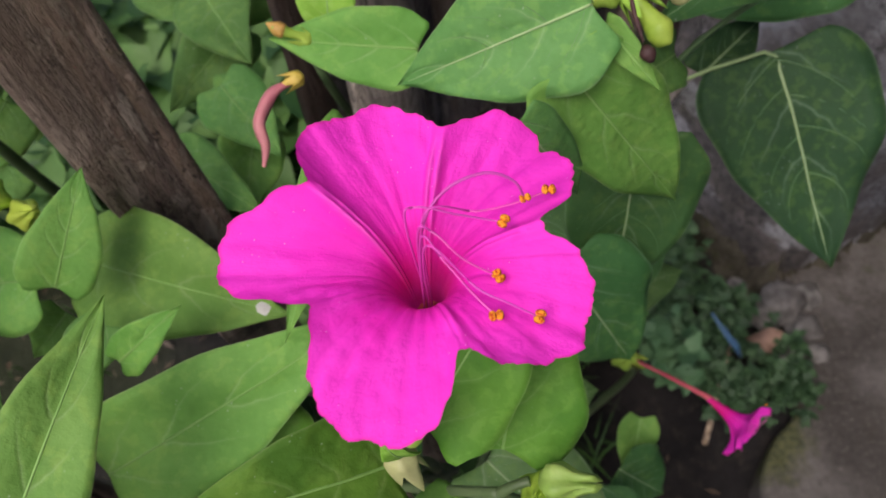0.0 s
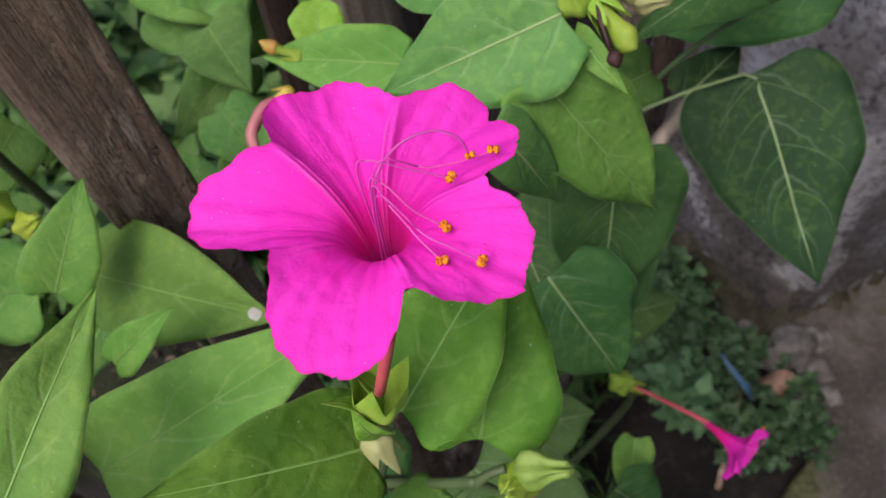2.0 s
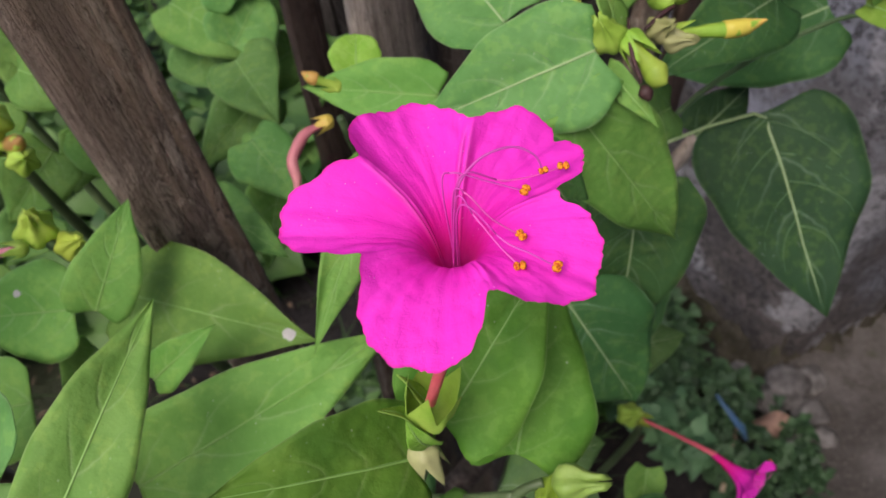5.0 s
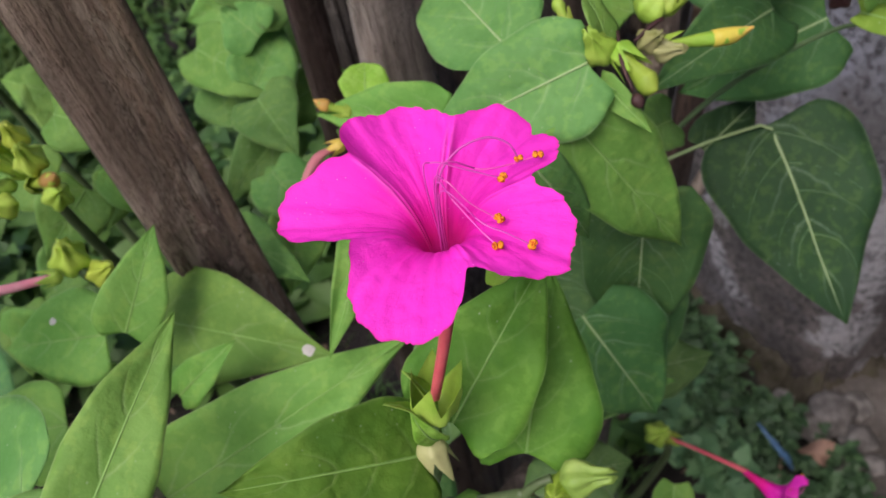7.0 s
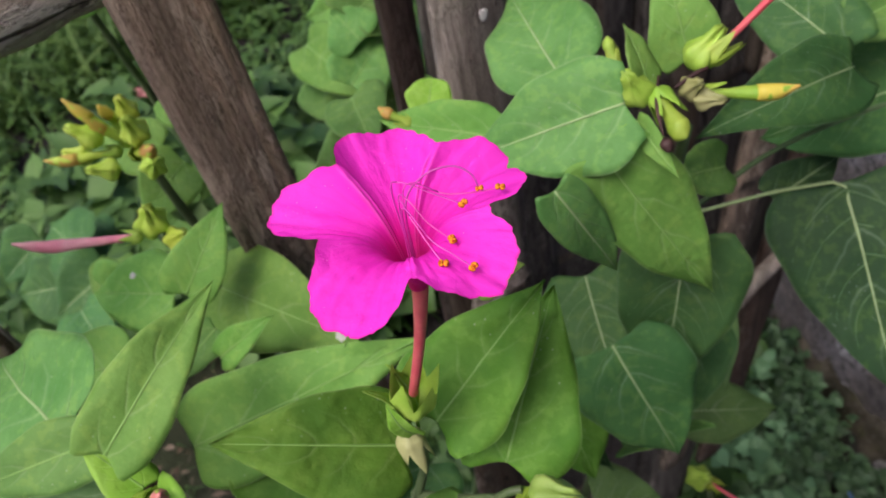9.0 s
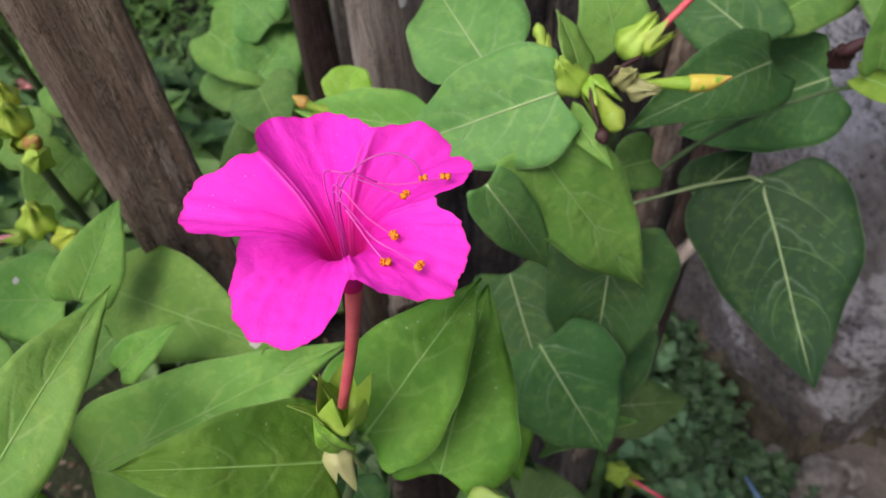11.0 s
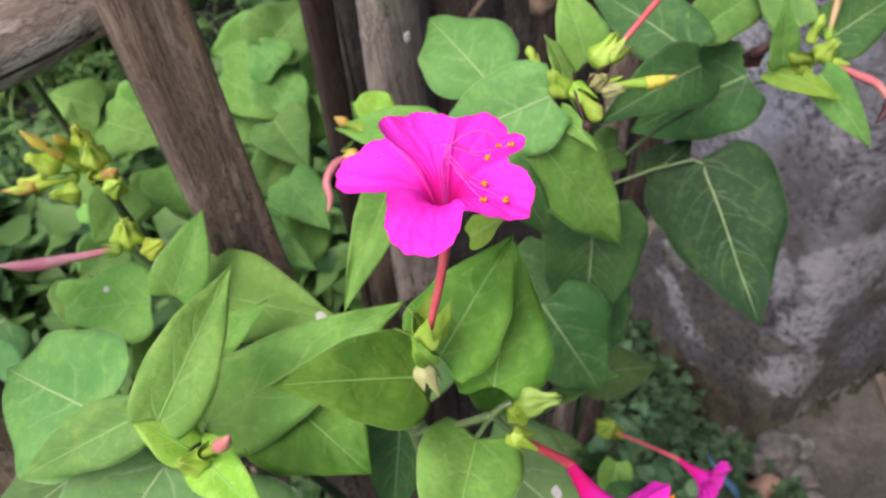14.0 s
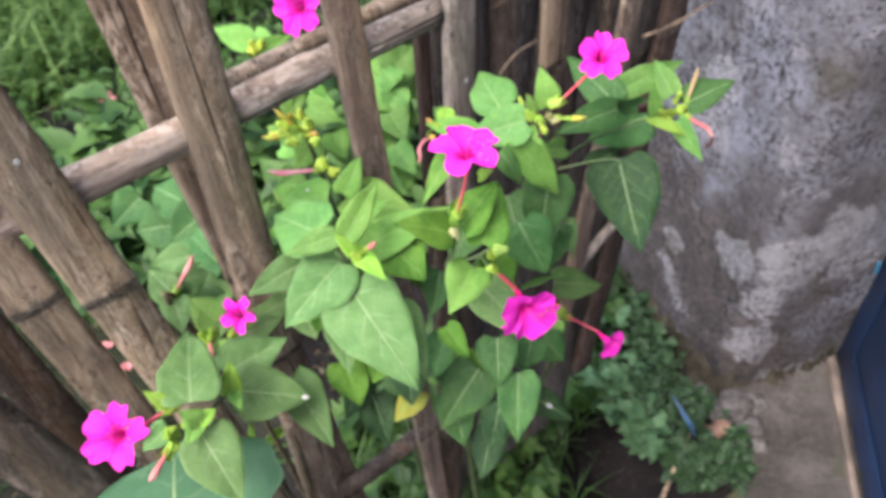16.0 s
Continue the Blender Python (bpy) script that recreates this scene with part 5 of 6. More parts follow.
leaf(plant, (-0.0114, 0.1197, 0.7995), (-0.0440, 0.1223, 0.8015), 0.0172, -46, fold=14, curl=0.1, tone="bright")
leaf(plant, (-0.0317, 0.1267, 0.7987), (-0.0322, 0.1376, 0.8046), 0.0128, 8, fold=14, curl=0.1, tone="lime", lobe=0.0, blunt=True)
leaf(plant, (-0.0784, 0.0230, 0.7940), (-0.1054, 0.0098, 0.7881), 0.0157, -36, fold=14, curl=0.1, tone="mid")
leaf(plant, (-0.0782, 0.0224, 0.7728), (-0.1057, -0.0156, 0.7511), 0.0375, -31, fold=14, curl=0.1, tone="sky_sheen")
leaf(plant, (-0.0700, 0.0109, 0.7603), (-0.0216, -0.0330, 0.7294), 0.0492, 13, fold=8, curl=0.1, tone="sky_sheen")
leaf(plant, (-0.0477, 0.0276, 0.7291), (-0.0227, -0.0121, 0.7075), 0.0229, 7, fold=14, curl=0.1, tone="sky_sheen")
leaf(plant, (-0.0640, 0.0184, 0.7864), (-0.0429, 0.0004, 0.7857), 0.0127, 18, fold=14, curl=0.1, tone="lime")
leaf(plant, (-0.0660, 0.0185, 0.7870), (-0.0777, 0.0210, 0.7989), 0.0109, -24, fold=14, curl=0.1, tone="lime")
leaf(plant, (-0.1100, 0.0324, 0.7548), (-0.1374, 0.0060, 0.7507), 0.0220, -37, fold=14, curl=0.1, tone="sky_sheen")
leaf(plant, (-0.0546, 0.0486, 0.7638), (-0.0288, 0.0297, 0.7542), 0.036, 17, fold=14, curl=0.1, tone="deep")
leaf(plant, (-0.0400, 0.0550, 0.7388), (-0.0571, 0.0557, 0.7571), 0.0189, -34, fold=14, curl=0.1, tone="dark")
leaf(plant, (-0.0904, 0.0276, 0.7115), (-0.0768, -0.0048, 0.6923), 0.0232, -2, fold=14, curl=0.1, tone="sky_sheen")
leaf(plant, (-0.0705, 0.0186, 0.7261), (-0.0608, -0.0010, 0.7059), 0.0262, 1, fold=14, curl=0.1, tone="sky_sheen")
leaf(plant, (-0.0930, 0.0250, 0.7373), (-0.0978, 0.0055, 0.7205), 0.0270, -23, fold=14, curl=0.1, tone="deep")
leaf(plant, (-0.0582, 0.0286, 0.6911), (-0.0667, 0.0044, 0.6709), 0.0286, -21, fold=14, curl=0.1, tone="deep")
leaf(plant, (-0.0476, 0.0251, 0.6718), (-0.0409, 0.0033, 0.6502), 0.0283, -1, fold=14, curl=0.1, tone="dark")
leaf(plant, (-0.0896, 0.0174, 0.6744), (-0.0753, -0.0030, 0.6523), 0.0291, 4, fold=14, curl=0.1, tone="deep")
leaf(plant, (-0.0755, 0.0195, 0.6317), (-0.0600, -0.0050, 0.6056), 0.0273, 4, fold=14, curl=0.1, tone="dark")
leaf(plant, (-0.1125, 0.0235, 0.7128), (-0.1022, 0.0112, 0.7061), 0.0194, 4, fold=14, curl=0.1, tone="sky_sheen")
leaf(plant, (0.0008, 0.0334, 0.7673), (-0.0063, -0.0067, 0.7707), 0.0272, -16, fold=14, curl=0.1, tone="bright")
leaf(plant, (0.0008, 0.0530, 0.7275), (0.0392, 0.0215, 0.7172), 0.0322, 21, fold=14, curl=0.1, tone="sky_sheen", spots=((-0.3, 0.5, 0.0018),))
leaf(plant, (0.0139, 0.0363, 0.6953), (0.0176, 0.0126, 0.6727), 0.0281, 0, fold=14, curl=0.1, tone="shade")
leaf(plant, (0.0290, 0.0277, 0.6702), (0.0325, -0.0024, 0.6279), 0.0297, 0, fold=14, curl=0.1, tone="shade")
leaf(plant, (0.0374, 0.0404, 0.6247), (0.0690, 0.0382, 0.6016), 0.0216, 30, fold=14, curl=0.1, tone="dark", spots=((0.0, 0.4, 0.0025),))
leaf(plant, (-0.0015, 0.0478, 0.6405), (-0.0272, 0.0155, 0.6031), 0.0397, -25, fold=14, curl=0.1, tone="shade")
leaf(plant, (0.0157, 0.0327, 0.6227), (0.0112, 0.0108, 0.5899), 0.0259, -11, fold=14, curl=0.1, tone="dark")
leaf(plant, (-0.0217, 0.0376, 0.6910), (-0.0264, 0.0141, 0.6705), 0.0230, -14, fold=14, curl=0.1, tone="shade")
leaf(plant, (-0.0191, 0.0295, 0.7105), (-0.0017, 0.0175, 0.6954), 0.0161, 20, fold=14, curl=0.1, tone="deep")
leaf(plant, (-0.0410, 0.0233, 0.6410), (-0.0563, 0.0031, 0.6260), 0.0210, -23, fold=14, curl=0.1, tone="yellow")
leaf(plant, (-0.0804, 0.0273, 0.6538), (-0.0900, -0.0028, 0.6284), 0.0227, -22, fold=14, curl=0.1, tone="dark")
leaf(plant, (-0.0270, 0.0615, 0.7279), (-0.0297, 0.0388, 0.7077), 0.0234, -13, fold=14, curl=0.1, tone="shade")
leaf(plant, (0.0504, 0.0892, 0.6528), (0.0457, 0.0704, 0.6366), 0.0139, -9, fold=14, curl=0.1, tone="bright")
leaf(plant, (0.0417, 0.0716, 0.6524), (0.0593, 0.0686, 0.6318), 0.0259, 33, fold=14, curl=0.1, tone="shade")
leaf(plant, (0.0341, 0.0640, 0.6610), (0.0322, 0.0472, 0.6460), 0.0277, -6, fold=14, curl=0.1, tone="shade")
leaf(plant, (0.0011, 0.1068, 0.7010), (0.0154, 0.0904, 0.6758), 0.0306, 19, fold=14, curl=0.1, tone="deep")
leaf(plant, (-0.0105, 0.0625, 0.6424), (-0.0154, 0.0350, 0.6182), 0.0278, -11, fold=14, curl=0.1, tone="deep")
leaf(plant, (0.0127, 0.0980, 0.6421), (0.0381, 0.1034, 0.6411), 0.0288, 27, fold=14, curl=0.1, tone="sky_sheen")
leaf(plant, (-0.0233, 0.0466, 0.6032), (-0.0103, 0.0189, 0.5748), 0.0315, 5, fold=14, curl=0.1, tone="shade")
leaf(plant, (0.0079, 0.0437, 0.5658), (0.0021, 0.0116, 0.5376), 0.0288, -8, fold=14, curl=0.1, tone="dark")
leaf(plant, (-0.0127, 0.0935, 0.7402), (-0.0199, 0.0655, 0.7300), 0.0276, -15, fold=14, curl=0.1, tone="sky_sheen")
leaf(plant, (0.0535, 0.1599, 0.6895), (0.0572, 0.1369, 0.6675), 0.0095, -9, fold=12, curl=0.1, tone="sky_sheen")
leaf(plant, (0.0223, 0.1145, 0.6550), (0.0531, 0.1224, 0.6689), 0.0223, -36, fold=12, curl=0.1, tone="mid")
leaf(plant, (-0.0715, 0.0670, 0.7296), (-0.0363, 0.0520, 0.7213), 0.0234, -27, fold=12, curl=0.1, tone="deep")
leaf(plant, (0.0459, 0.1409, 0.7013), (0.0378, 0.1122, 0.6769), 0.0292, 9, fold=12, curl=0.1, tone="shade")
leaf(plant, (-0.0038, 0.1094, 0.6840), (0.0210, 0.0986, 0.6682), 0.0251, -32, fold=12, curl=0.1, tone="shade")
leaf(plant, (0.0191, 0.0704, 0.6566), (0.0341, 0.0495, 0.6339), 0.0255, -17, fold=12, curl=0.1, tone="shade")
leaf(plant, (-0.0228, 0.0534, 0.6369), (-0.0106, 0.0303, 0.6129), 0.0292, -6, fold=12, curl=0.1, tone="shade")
leaf(left_plant, (-0.1397, -0.0735, 0.7540), (-0.1620, -0.0255, 0.7550), 0.0349, 10, fold=10, curl=0.1, tone="sky_sheen", lobe=0.04)
leaf(left_plant, (-0.1351, -0.0370, 0.7107), (-0.0937, -0.0297, 0.7009), 0.0358, 24, fold=8, curl=0.1, tone="sky_sheen", spots=((0.0, 0.9, 0.0017),))
leaf(left_plant, (-0.1180, -0.0075, 0.6857), (-0.0822, -0.0412, 0.6602), 0.0293, 7, fold=14, curl=0.1, tone="sky_sheen")
leaf(left_plant, (-0.1527, -0.0238, 0.7062), (-0.1159, 0.0000, 0.7196), 0.0345, 37, fold=14, curl=0.1, tone="sky_sheen")
leaf(left_plant, (-0.1326, -0.0850, 0.7418), (-0.1041, -0.1107, 0.7185), 0.0333, 1, fold=8, curl=0.1, tone="sky_sheen", lobe=0.06)
leaf(left_plant, (-0.1307, -0.0516, 0.7308), (-0.1296, -0.0428, 0.7523), 0.0136, 32, fold=14, curl=0.1, tone="lime")
leaf(left_plant, (-0.1303, -0.0498, 0.7323), (-0.1199, -0.0626, 0.7319), 0.0089, -1, fold=14, curl=0.1, tone="bright")
leaf(left_plant, (-0.1506, -0.0856, 0.7454), (-0.1582, -0.1022, 0.7457), 0.0147, -33, fold=14, curl=0.1, tone="sky_sheen")
leaf(left_plant, (-0.1511, -0.0770, 0.7535), (-0.1638, -0.0762, 0.7640), 0.0090, -18, fold=14, curl=0.1, tone="lime")
leaf(left_plant, (-0.1594, -0.0085, 0.7218), (-0.1611, -0.0235, 0.7085), 0.0172, -22, fold=14, curl=0.1, tone="bright")
leaf(left_plant, (-0.1369, 0.0079, 0.7041), (-0.1688, 0.0081, 0.6980), 0.0260, -33, fold=14, curl=0.1, tone="sky_sheen")
leaf(left_plant, (-0.1309, -0.0839, 0.7534), (-0.1387, -0.0852, 0.7637), 0.0113, -28, fold=14, curl=0.1, tone="bright")
leaf(left_plant, (-0.1322, -0.0830, 0.7504), (-0.1254, -0.0732, 0.7510), 0.0096, 29, fold=14, curl=0.1, tone="lime")
leaf(left_plant, (-0.1327, -0.0840, 0.7496), (-0.1344, -0.0961, 0.7486), 0.0107, -24, fold=14, curl=0.1, tone="bright")
leaf(left_plant, (-0.2092, 0.0292, 0.7130), (-0.2337, 0.0442, 0.7186), 0.0229, -9, fold=14, curl=0.1, tone="sky_sheen")
leaf(left_plant, (-0.2103, 0.0420, 0.7112), (-0.1954, 0.0574, 0.7081), 0.0258, 41, fold=14, curl=0.1, tone="sky_sheen")
leaf(left_plant, (-0.1692, 0.0102, 0.7138), (-0.1890, 0.0182, 0.7257), 0.0250, -14, fold=14, curl=0.1, tone="bright")
leaf(left_plant, (-0.2081, 0.0271, 0.7108), (-0.1954, 0.0060, 0.7022), 0.0225, -6, fold=14, curl=0.1, tone="sky_sheen")
leaf(left_plant, (-0.2235, 0.0492, 0.7071), (-0.2225, 0.0280, 0.7012), 0.0200, -20, fold=14, curl=0.1, tone="sky_sheen")
leaf(left_plant, (-0.1420, 0.0180, 0.7146), (-0.1247, 0.0389, 0.7160), 0.0236, 35, fold=14, curl=0.1, tone="sky_sheen")
leaf(left_plant, (-0.1402, -0.0023, 0.7231), (-0.1236, 0.0151, 0.7215), 0.0174, 36, fold=14, curl=0.1, tone="sky_sheen")
leaf(left_plant, (-0.2206, 0.0740, 0.7017), (-0.2573, 0.0763, 0.6847), 0.0243, -46, fold=14, curl=0.1, tone="sky_sheen")
leaf(left_plant, (-0.2148, 0.0612, 0.6885), (-0.1915, 0.0593, 0.6814), 0.0239, 29, fold=14, curl=0.1, tone="sky_sheen")
leaf(left_plant, (-0.2076, 0.0950, 0.6904), (-0.1894, 0.0888, 0.6805), 0.0202, 16, fold=14, curl=0.1, tone="bright")
leaf(back_plant, (-0.1201, 0.2237, 0.7571), (-0.0836, 0.2019, 0.7467), 0.0265, 33, fold=14, curl=0.1, tone="bright")
leaf(back_plant, (-0.1017, 0.2412, 0.7573), (-0.0719, 0.2191, 0.7475), 0.0252, 31, fold=14, curl=0.1, tone="bright")
leaf(back_plant, (-0.0835, 0.1934, 0.7390), (-0.1043, 0.1655, 0.7295), 0.0235, -35, fold=14, curl=0.1, tone="mid")
leaf(back_plant, (-0.0706, 0.1486, 0.7375), (-0.0720, 0.1230, 0.7280), 0.0201, -18, fold=14, curl=0.1, tone="bright")
leaf(back_plant, (-0.0858, 0.1635, 0.7392), (-0.0628, 0.1557, 0.7296), 0.0182, 36, fold=14, curl=0.1, tone="mid")
leaf(back_plant, (-0.1082, 0.2655, 0.7530), (-0.1369, 0.2574, 0.7488), 0.0272, -54, fold=14, curl=0.1, tone="bright")
leaf(back_plant, (-0.0753, 0.2126, 0.7420), (-0.0960, 0.1914, 0.7386), 0.0221, -40, fold=14, curl=0.1, tone="bright")
leaf(back_plant, (-0.1763, 0.2184, 0.7585), (-0.1690, 0.1855, 0.7414), 0.0265, -19, fold=14, curl=0.1, tone="bright")
leaf(back_plant, (-0.1360, 0.1659, 0.7471), (-0.1370, 0.1447, 0.7414), 0.0179, -27, fold=14, curl=0.1, tone="bright")
leaf(back_plant, (-0.1716, 0.1644, 0.7361), (-0.1499, 0.1553, 0.7390), 0.0165, 38, fold=14, curl=0.1, tone="bright")
leaf(back_plant, (-0.0845, 0.1433, 0.7208), (-0.0978, 0.1515, 0.7297), 0.0182, -25, fold=14, curl=0.1, tone="mid")
leaf(back_plant, (-0.1825, 0.1804, 0.8181), (-0.2092, 0.1833, 0.8269), 0.0202, -43, fold=14, curl=0.1, tone="bright")
leaf(back_plant, (-0.1845, 0.1802, 0.8046), (-0.1618, 0.2064, 0.8097), 0.0198, 49, fold=14, curl=0.1, tone="bright")
leaf(back_plant, (-0.1971, 0.2186, 0.8014), (-0.1661, 0.1908, 0.7963), 0.0177, 23, fold=14, curl=0.1, tone="bright")
leaf(back_plant, (-0.1375, 0.1547, 0.7841), (-0.1097, 0.1442, 0.7817), 0.0208, 39, fold=14, curl=0.1, tone="bright")
leaf(back_plant, (-0.1376, 0.1398, 0.7704), (-0.1700, 0.1464, 0.7702), 0.0212, -42, fold=14, curl=0.1, tone="bright")
leaf(back_plant, (-0.1293, 0.1383, 0.7671), (-0.1433, 0.1208, 0.7543), 0.0231, -42, fold=14, curl=0.1, tone="bright")
leaf(back_plant, (-0.1180, 0.1449, 0.7705), (-0.1075, 0.1328, 0.7570), 0.0218, 11, fold=14, curl=0.1, tone="bright")
leaf(back_plant, (-0.1310, 0.1787, 0.7771), (-0.1464, 0.1681, 0.7709), 0.0217, -49, fold=14, curl=0.1, tone="bright")
leaf(back_plant, (-0.0924, 0.2155, 0.7744), (-0.0798, 0.2516, 0.7771), 0.0302, 34, fold=14, curl=0.1, tone="mid")
leaf(back_plant, (-0.0874, 0.2100, 0.7682), (-0.1005, 0.2172, 0.7778), 0.0225, -32, fold=14, curl=0.1, tone="mid")
leaf(back_plant, (-0.0901, 0.1967, 0.7566), (-0.0816, 0.2229, 0.7649), 0.0254, 29, fold=14, curl=0.1, tone="mid")
leaf(back_plant, (-0.0897, 0.1936, 0.7536), (-0.0705, 0.1652, 0.7506), 0.0265, 14, fold=14, curl=0.1, tone="mid")
leaf(back_plant, (-0.0759, 0.1531, 0.7546), (-0.0578, 0.1336, 0.7462), 0.0212, 18, fold=14, curl=0.1, tone="mid")
leaf(back_plant, (-0.0859, 0.1314, 0.7507), (-0.0602, 0.1152, 0.7437), 0.0166, 25, fold=14, curl=0.1, tone="mid")
leaf(back_plant, (-0.1419, 0.0912, 0.7543), (-0.1218, 0.0917, 0.7639), 0.0160, 51, fold=14, curl=0.1, tone="bright")
leaf(back_plant, (-0.1444, 0.1041, 0.7529), (-0.1370, 0.0835, 0.7461), 0.0163, -5, fold=14, curl=0.1, tone="bright")
leaf(back_plant, (-0.0983, 0.2730, 0.8010), (-0.1144, 0.2766, 0.8081), 0.0260, -46, fold=14, curl=0.1, tone="mid")
leaf(back_plant, (-0.0561, 0.2030, 0.7545), (-0.0565, 0.1709, 0.7526), 0.0177, -11, fold=14, curl=0.1, tone="mid")
leaf(back_plant, (-0.1197, 0.1561, 0.7536), (-0.0986, 0.1368, 0.7448), 0.0237, 15, fold=14, curl=0.1, tone="mid")
leaf(back_plant, (-0.1705, 0.2051, 0.7554), (-0.1932, 0.2075, 0.7628), 0.0232, -41, fold=14, curl=0.1, tone="bright")
leaf(back_plant, (-0.1159, 0.2203, 0.7429), (-0.0935, 0.1995, 0.7324), 0.0281, 18, fold=14, curl=0.1, tone="mid")
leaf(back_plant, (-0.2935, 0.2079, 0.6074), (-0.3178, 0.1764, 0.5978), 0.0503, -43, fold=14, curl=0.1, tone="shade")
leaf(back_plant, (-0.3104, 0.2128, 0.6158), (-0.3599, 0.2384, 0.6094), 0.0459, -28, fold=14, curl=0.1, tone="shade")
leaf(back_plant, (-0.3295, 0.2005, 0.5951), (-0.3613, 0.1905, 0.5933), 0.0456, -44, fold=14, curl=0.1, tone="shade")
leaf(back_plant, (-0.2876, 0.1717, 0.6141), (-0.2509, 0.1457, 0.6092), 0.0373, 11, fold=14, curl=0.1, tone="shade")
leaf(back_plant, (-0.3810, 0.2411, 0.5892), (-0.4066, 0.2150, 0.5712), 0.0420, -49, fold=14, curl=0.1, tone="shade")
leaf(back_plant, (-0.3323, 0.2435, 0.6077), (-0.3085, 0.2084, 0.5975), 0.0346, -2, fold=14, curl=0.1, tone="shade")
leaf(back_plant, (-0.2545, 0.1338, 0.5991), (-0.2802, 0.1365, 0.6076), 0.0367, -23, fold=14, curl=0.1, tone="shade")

# stems of the front plant
J, K = (-0.0164, 0.0383, 0.7614), (0.0052, 0.0332, 0.7780)   # where the flower stalks fork
for keys, r in (
    (((-0.02, 0.16, GROUND - 0.01), (-0.03, 0.13, 0.30), (-0.025, 0.085, 0.60), J), (0.004, 0.0035, 0.0025, 0.0018)),
    ((J, (-0.0112, 0.0385, 0.780), (-0.0095, 0.0350, 0.796)), (0.0011, 0.0009, 0.0009)),
    ((J, (-0.0056, 0.0358, 0.7689), K), (0.0011, 0.0010, 0.0011)),
    ((K, (0.0078, 0.0339, 0.7807), (0.0105, 0.0345, 0.7815)), (0.0010, 0.0009, 0.0010)),
    ((K, (0.0078, 0.0336, 0.7728), (0.0105, 0.0340, 0.7675)), (0.0010, 0.0009, 0.0010)),
    ((K, (0.0030, 0.0333, 0.7727), (0.0008, 0.0334, 0.7673)), (0.0009, 0.0007, 0.0007)),
    (((-0.028, 0.11, 0.45), (-0.06, 0.075, 0.64), (-0.072, 0.048, 0.765)), (0.0025, 0.002, 0.0014)),
    (((-0.024, 0.12, 0.40), (0.01, 0.13, 0.62), (0.030, 0.125, 0.760), (0.036, 0.116, 0.808)), (0.0025, 0.002, 0.0018, 0.0013)),
    (((0.030, 0.125, 0.760), (0.060, 0.152, 0.771), (0.096, 0.174, 0.774), (0.116, 0.176, 0.775)), (0.0009, 0.0007, 0.0007)),
    (((-0.026, 0.13, 0.30), (0.03, 0.14, 0.46), (0.055, 0.13, 0.58), (0.056, 0.128, 0.607)), (0.0025, 0.002, 0.0014)),
    (((-0.02, 0.09, 0.58), (-0.05, 0.06, 0.66), (-0.075, 0.03, 0.72), (-0.080, 0.022, 0.745)), (0.003, 0.002, 0.0015)),
):
    tube("stem", keys, r, STEM, plant, n=20, sides=8, wobble=0.08)

# the large open flower
flower(plant, (-0.001, 0.0385, 0.8520), (0.02, -0.02, 1), (-0.0077, 0.0371, 0.8085), 1.0, 0.0, 0.0, 1.0, True, 1.0, None, 0.0125, 0.10)
cup(plant, (-0.0098, 0.0340, 0.7945), (0.15, -0.25, -0.9), 0.0085, POD, "seed_pod", 0.35)
for base, tip, wide, roll in (
    ((-0.0098, 0.0350, 0.800), (-0.0150, 0.0335, 0.8165), 0.0040, 20), ((-0.0085, 0.0340, 0.799), (-0.0112, 0.0315, 0.8140), 0.0036, 10), ((-0.0082, 0.0370, 0.800), (-0.0125, 0.0400, 0.8160), 0.0036, 40),
):
    leaf(plant, base, Vector(base).lerp(Vector(tip), 0.85), wide * 1.45, roll, fold=12, curl=0.2, tone="lime", wave=0.8)

# the two flowers that lean over the path
flower(plant, (0.0353, 0.0208, 0.7450), (0.42, -0.78, 0.06), (0.0115, 0.0336, 0.7665), 1.20, 0.20, 10, 0.86, True, 2.0)
pod(plant, (0.0155, 0.0340, 0.7830), (0.90, -0.10, 0.35), 0.0090, PALE_POD)
pod(plant, (0.0120, 0.0335, 0.7790), (-0.2, -0.5, 0.7), 0.0085, CALYX)
flower(plant, (0.0920, 0.0967, 0.6225), (0.66, -0.70, 0.08), (0.0560, 0.1280, 0.6110), 0.80, 0.26, 40, 0.72, True, 3.0)
pod(plant, (0.0511, 0.1262, 0.6178), (0.3, -0.3, 0.8), 0.013, CALYX)
# top cluster
flower(plant, (0.0648, 0.1328, 0.8520), (0.22, -0.48, 0.78), (0.0410, 0.1240, 0.8230), 0.86, 0.27, 25, 0.97, True, 4.0)
bud(plant, (0.0403, 0.1175, 0.8162), (0.0579, 0.1202, 0.8167), 0.0019, CALYX, tip_material=AMBER)
bud(plant, (0.0302, 0.1107, 0.8192), (0.0361, 0.1022, 0.8163), 0.0026, CALYX)
pod(plant, (0.0374, 0.1237, 0.8221), (0.5, 0.2, 0.7), 0.0095, CALYX)
pod(plant, (0.0250, 0.1118, 0.8208), (-0.3, -0.3, 0.8), 0.0095, CALYX)
pod(plant, (0.0362, 0.1164, 0.8184), (0.3, -0.5, 0.6), 0.0070, POD)
pod(plant, (0.0392, 0.1149, 0.8167), (0.7, -0.4, 0.3), 0.0065, POD)
bud(plant, (0.0188, 0.1211, 0.8219), (0.0169, 0.1252, 0.8258), 0.0015, CALYX)
tube("seed", [(0.0317, 0.1024, 0.8157), (0.0328, 0.0996, 0.8143)], (0.0006, 0.0016, 0.0014, 0.0005), HUSK, plant, n=8, sides=10, wobble=0.3, label="wrinkled dark seed")
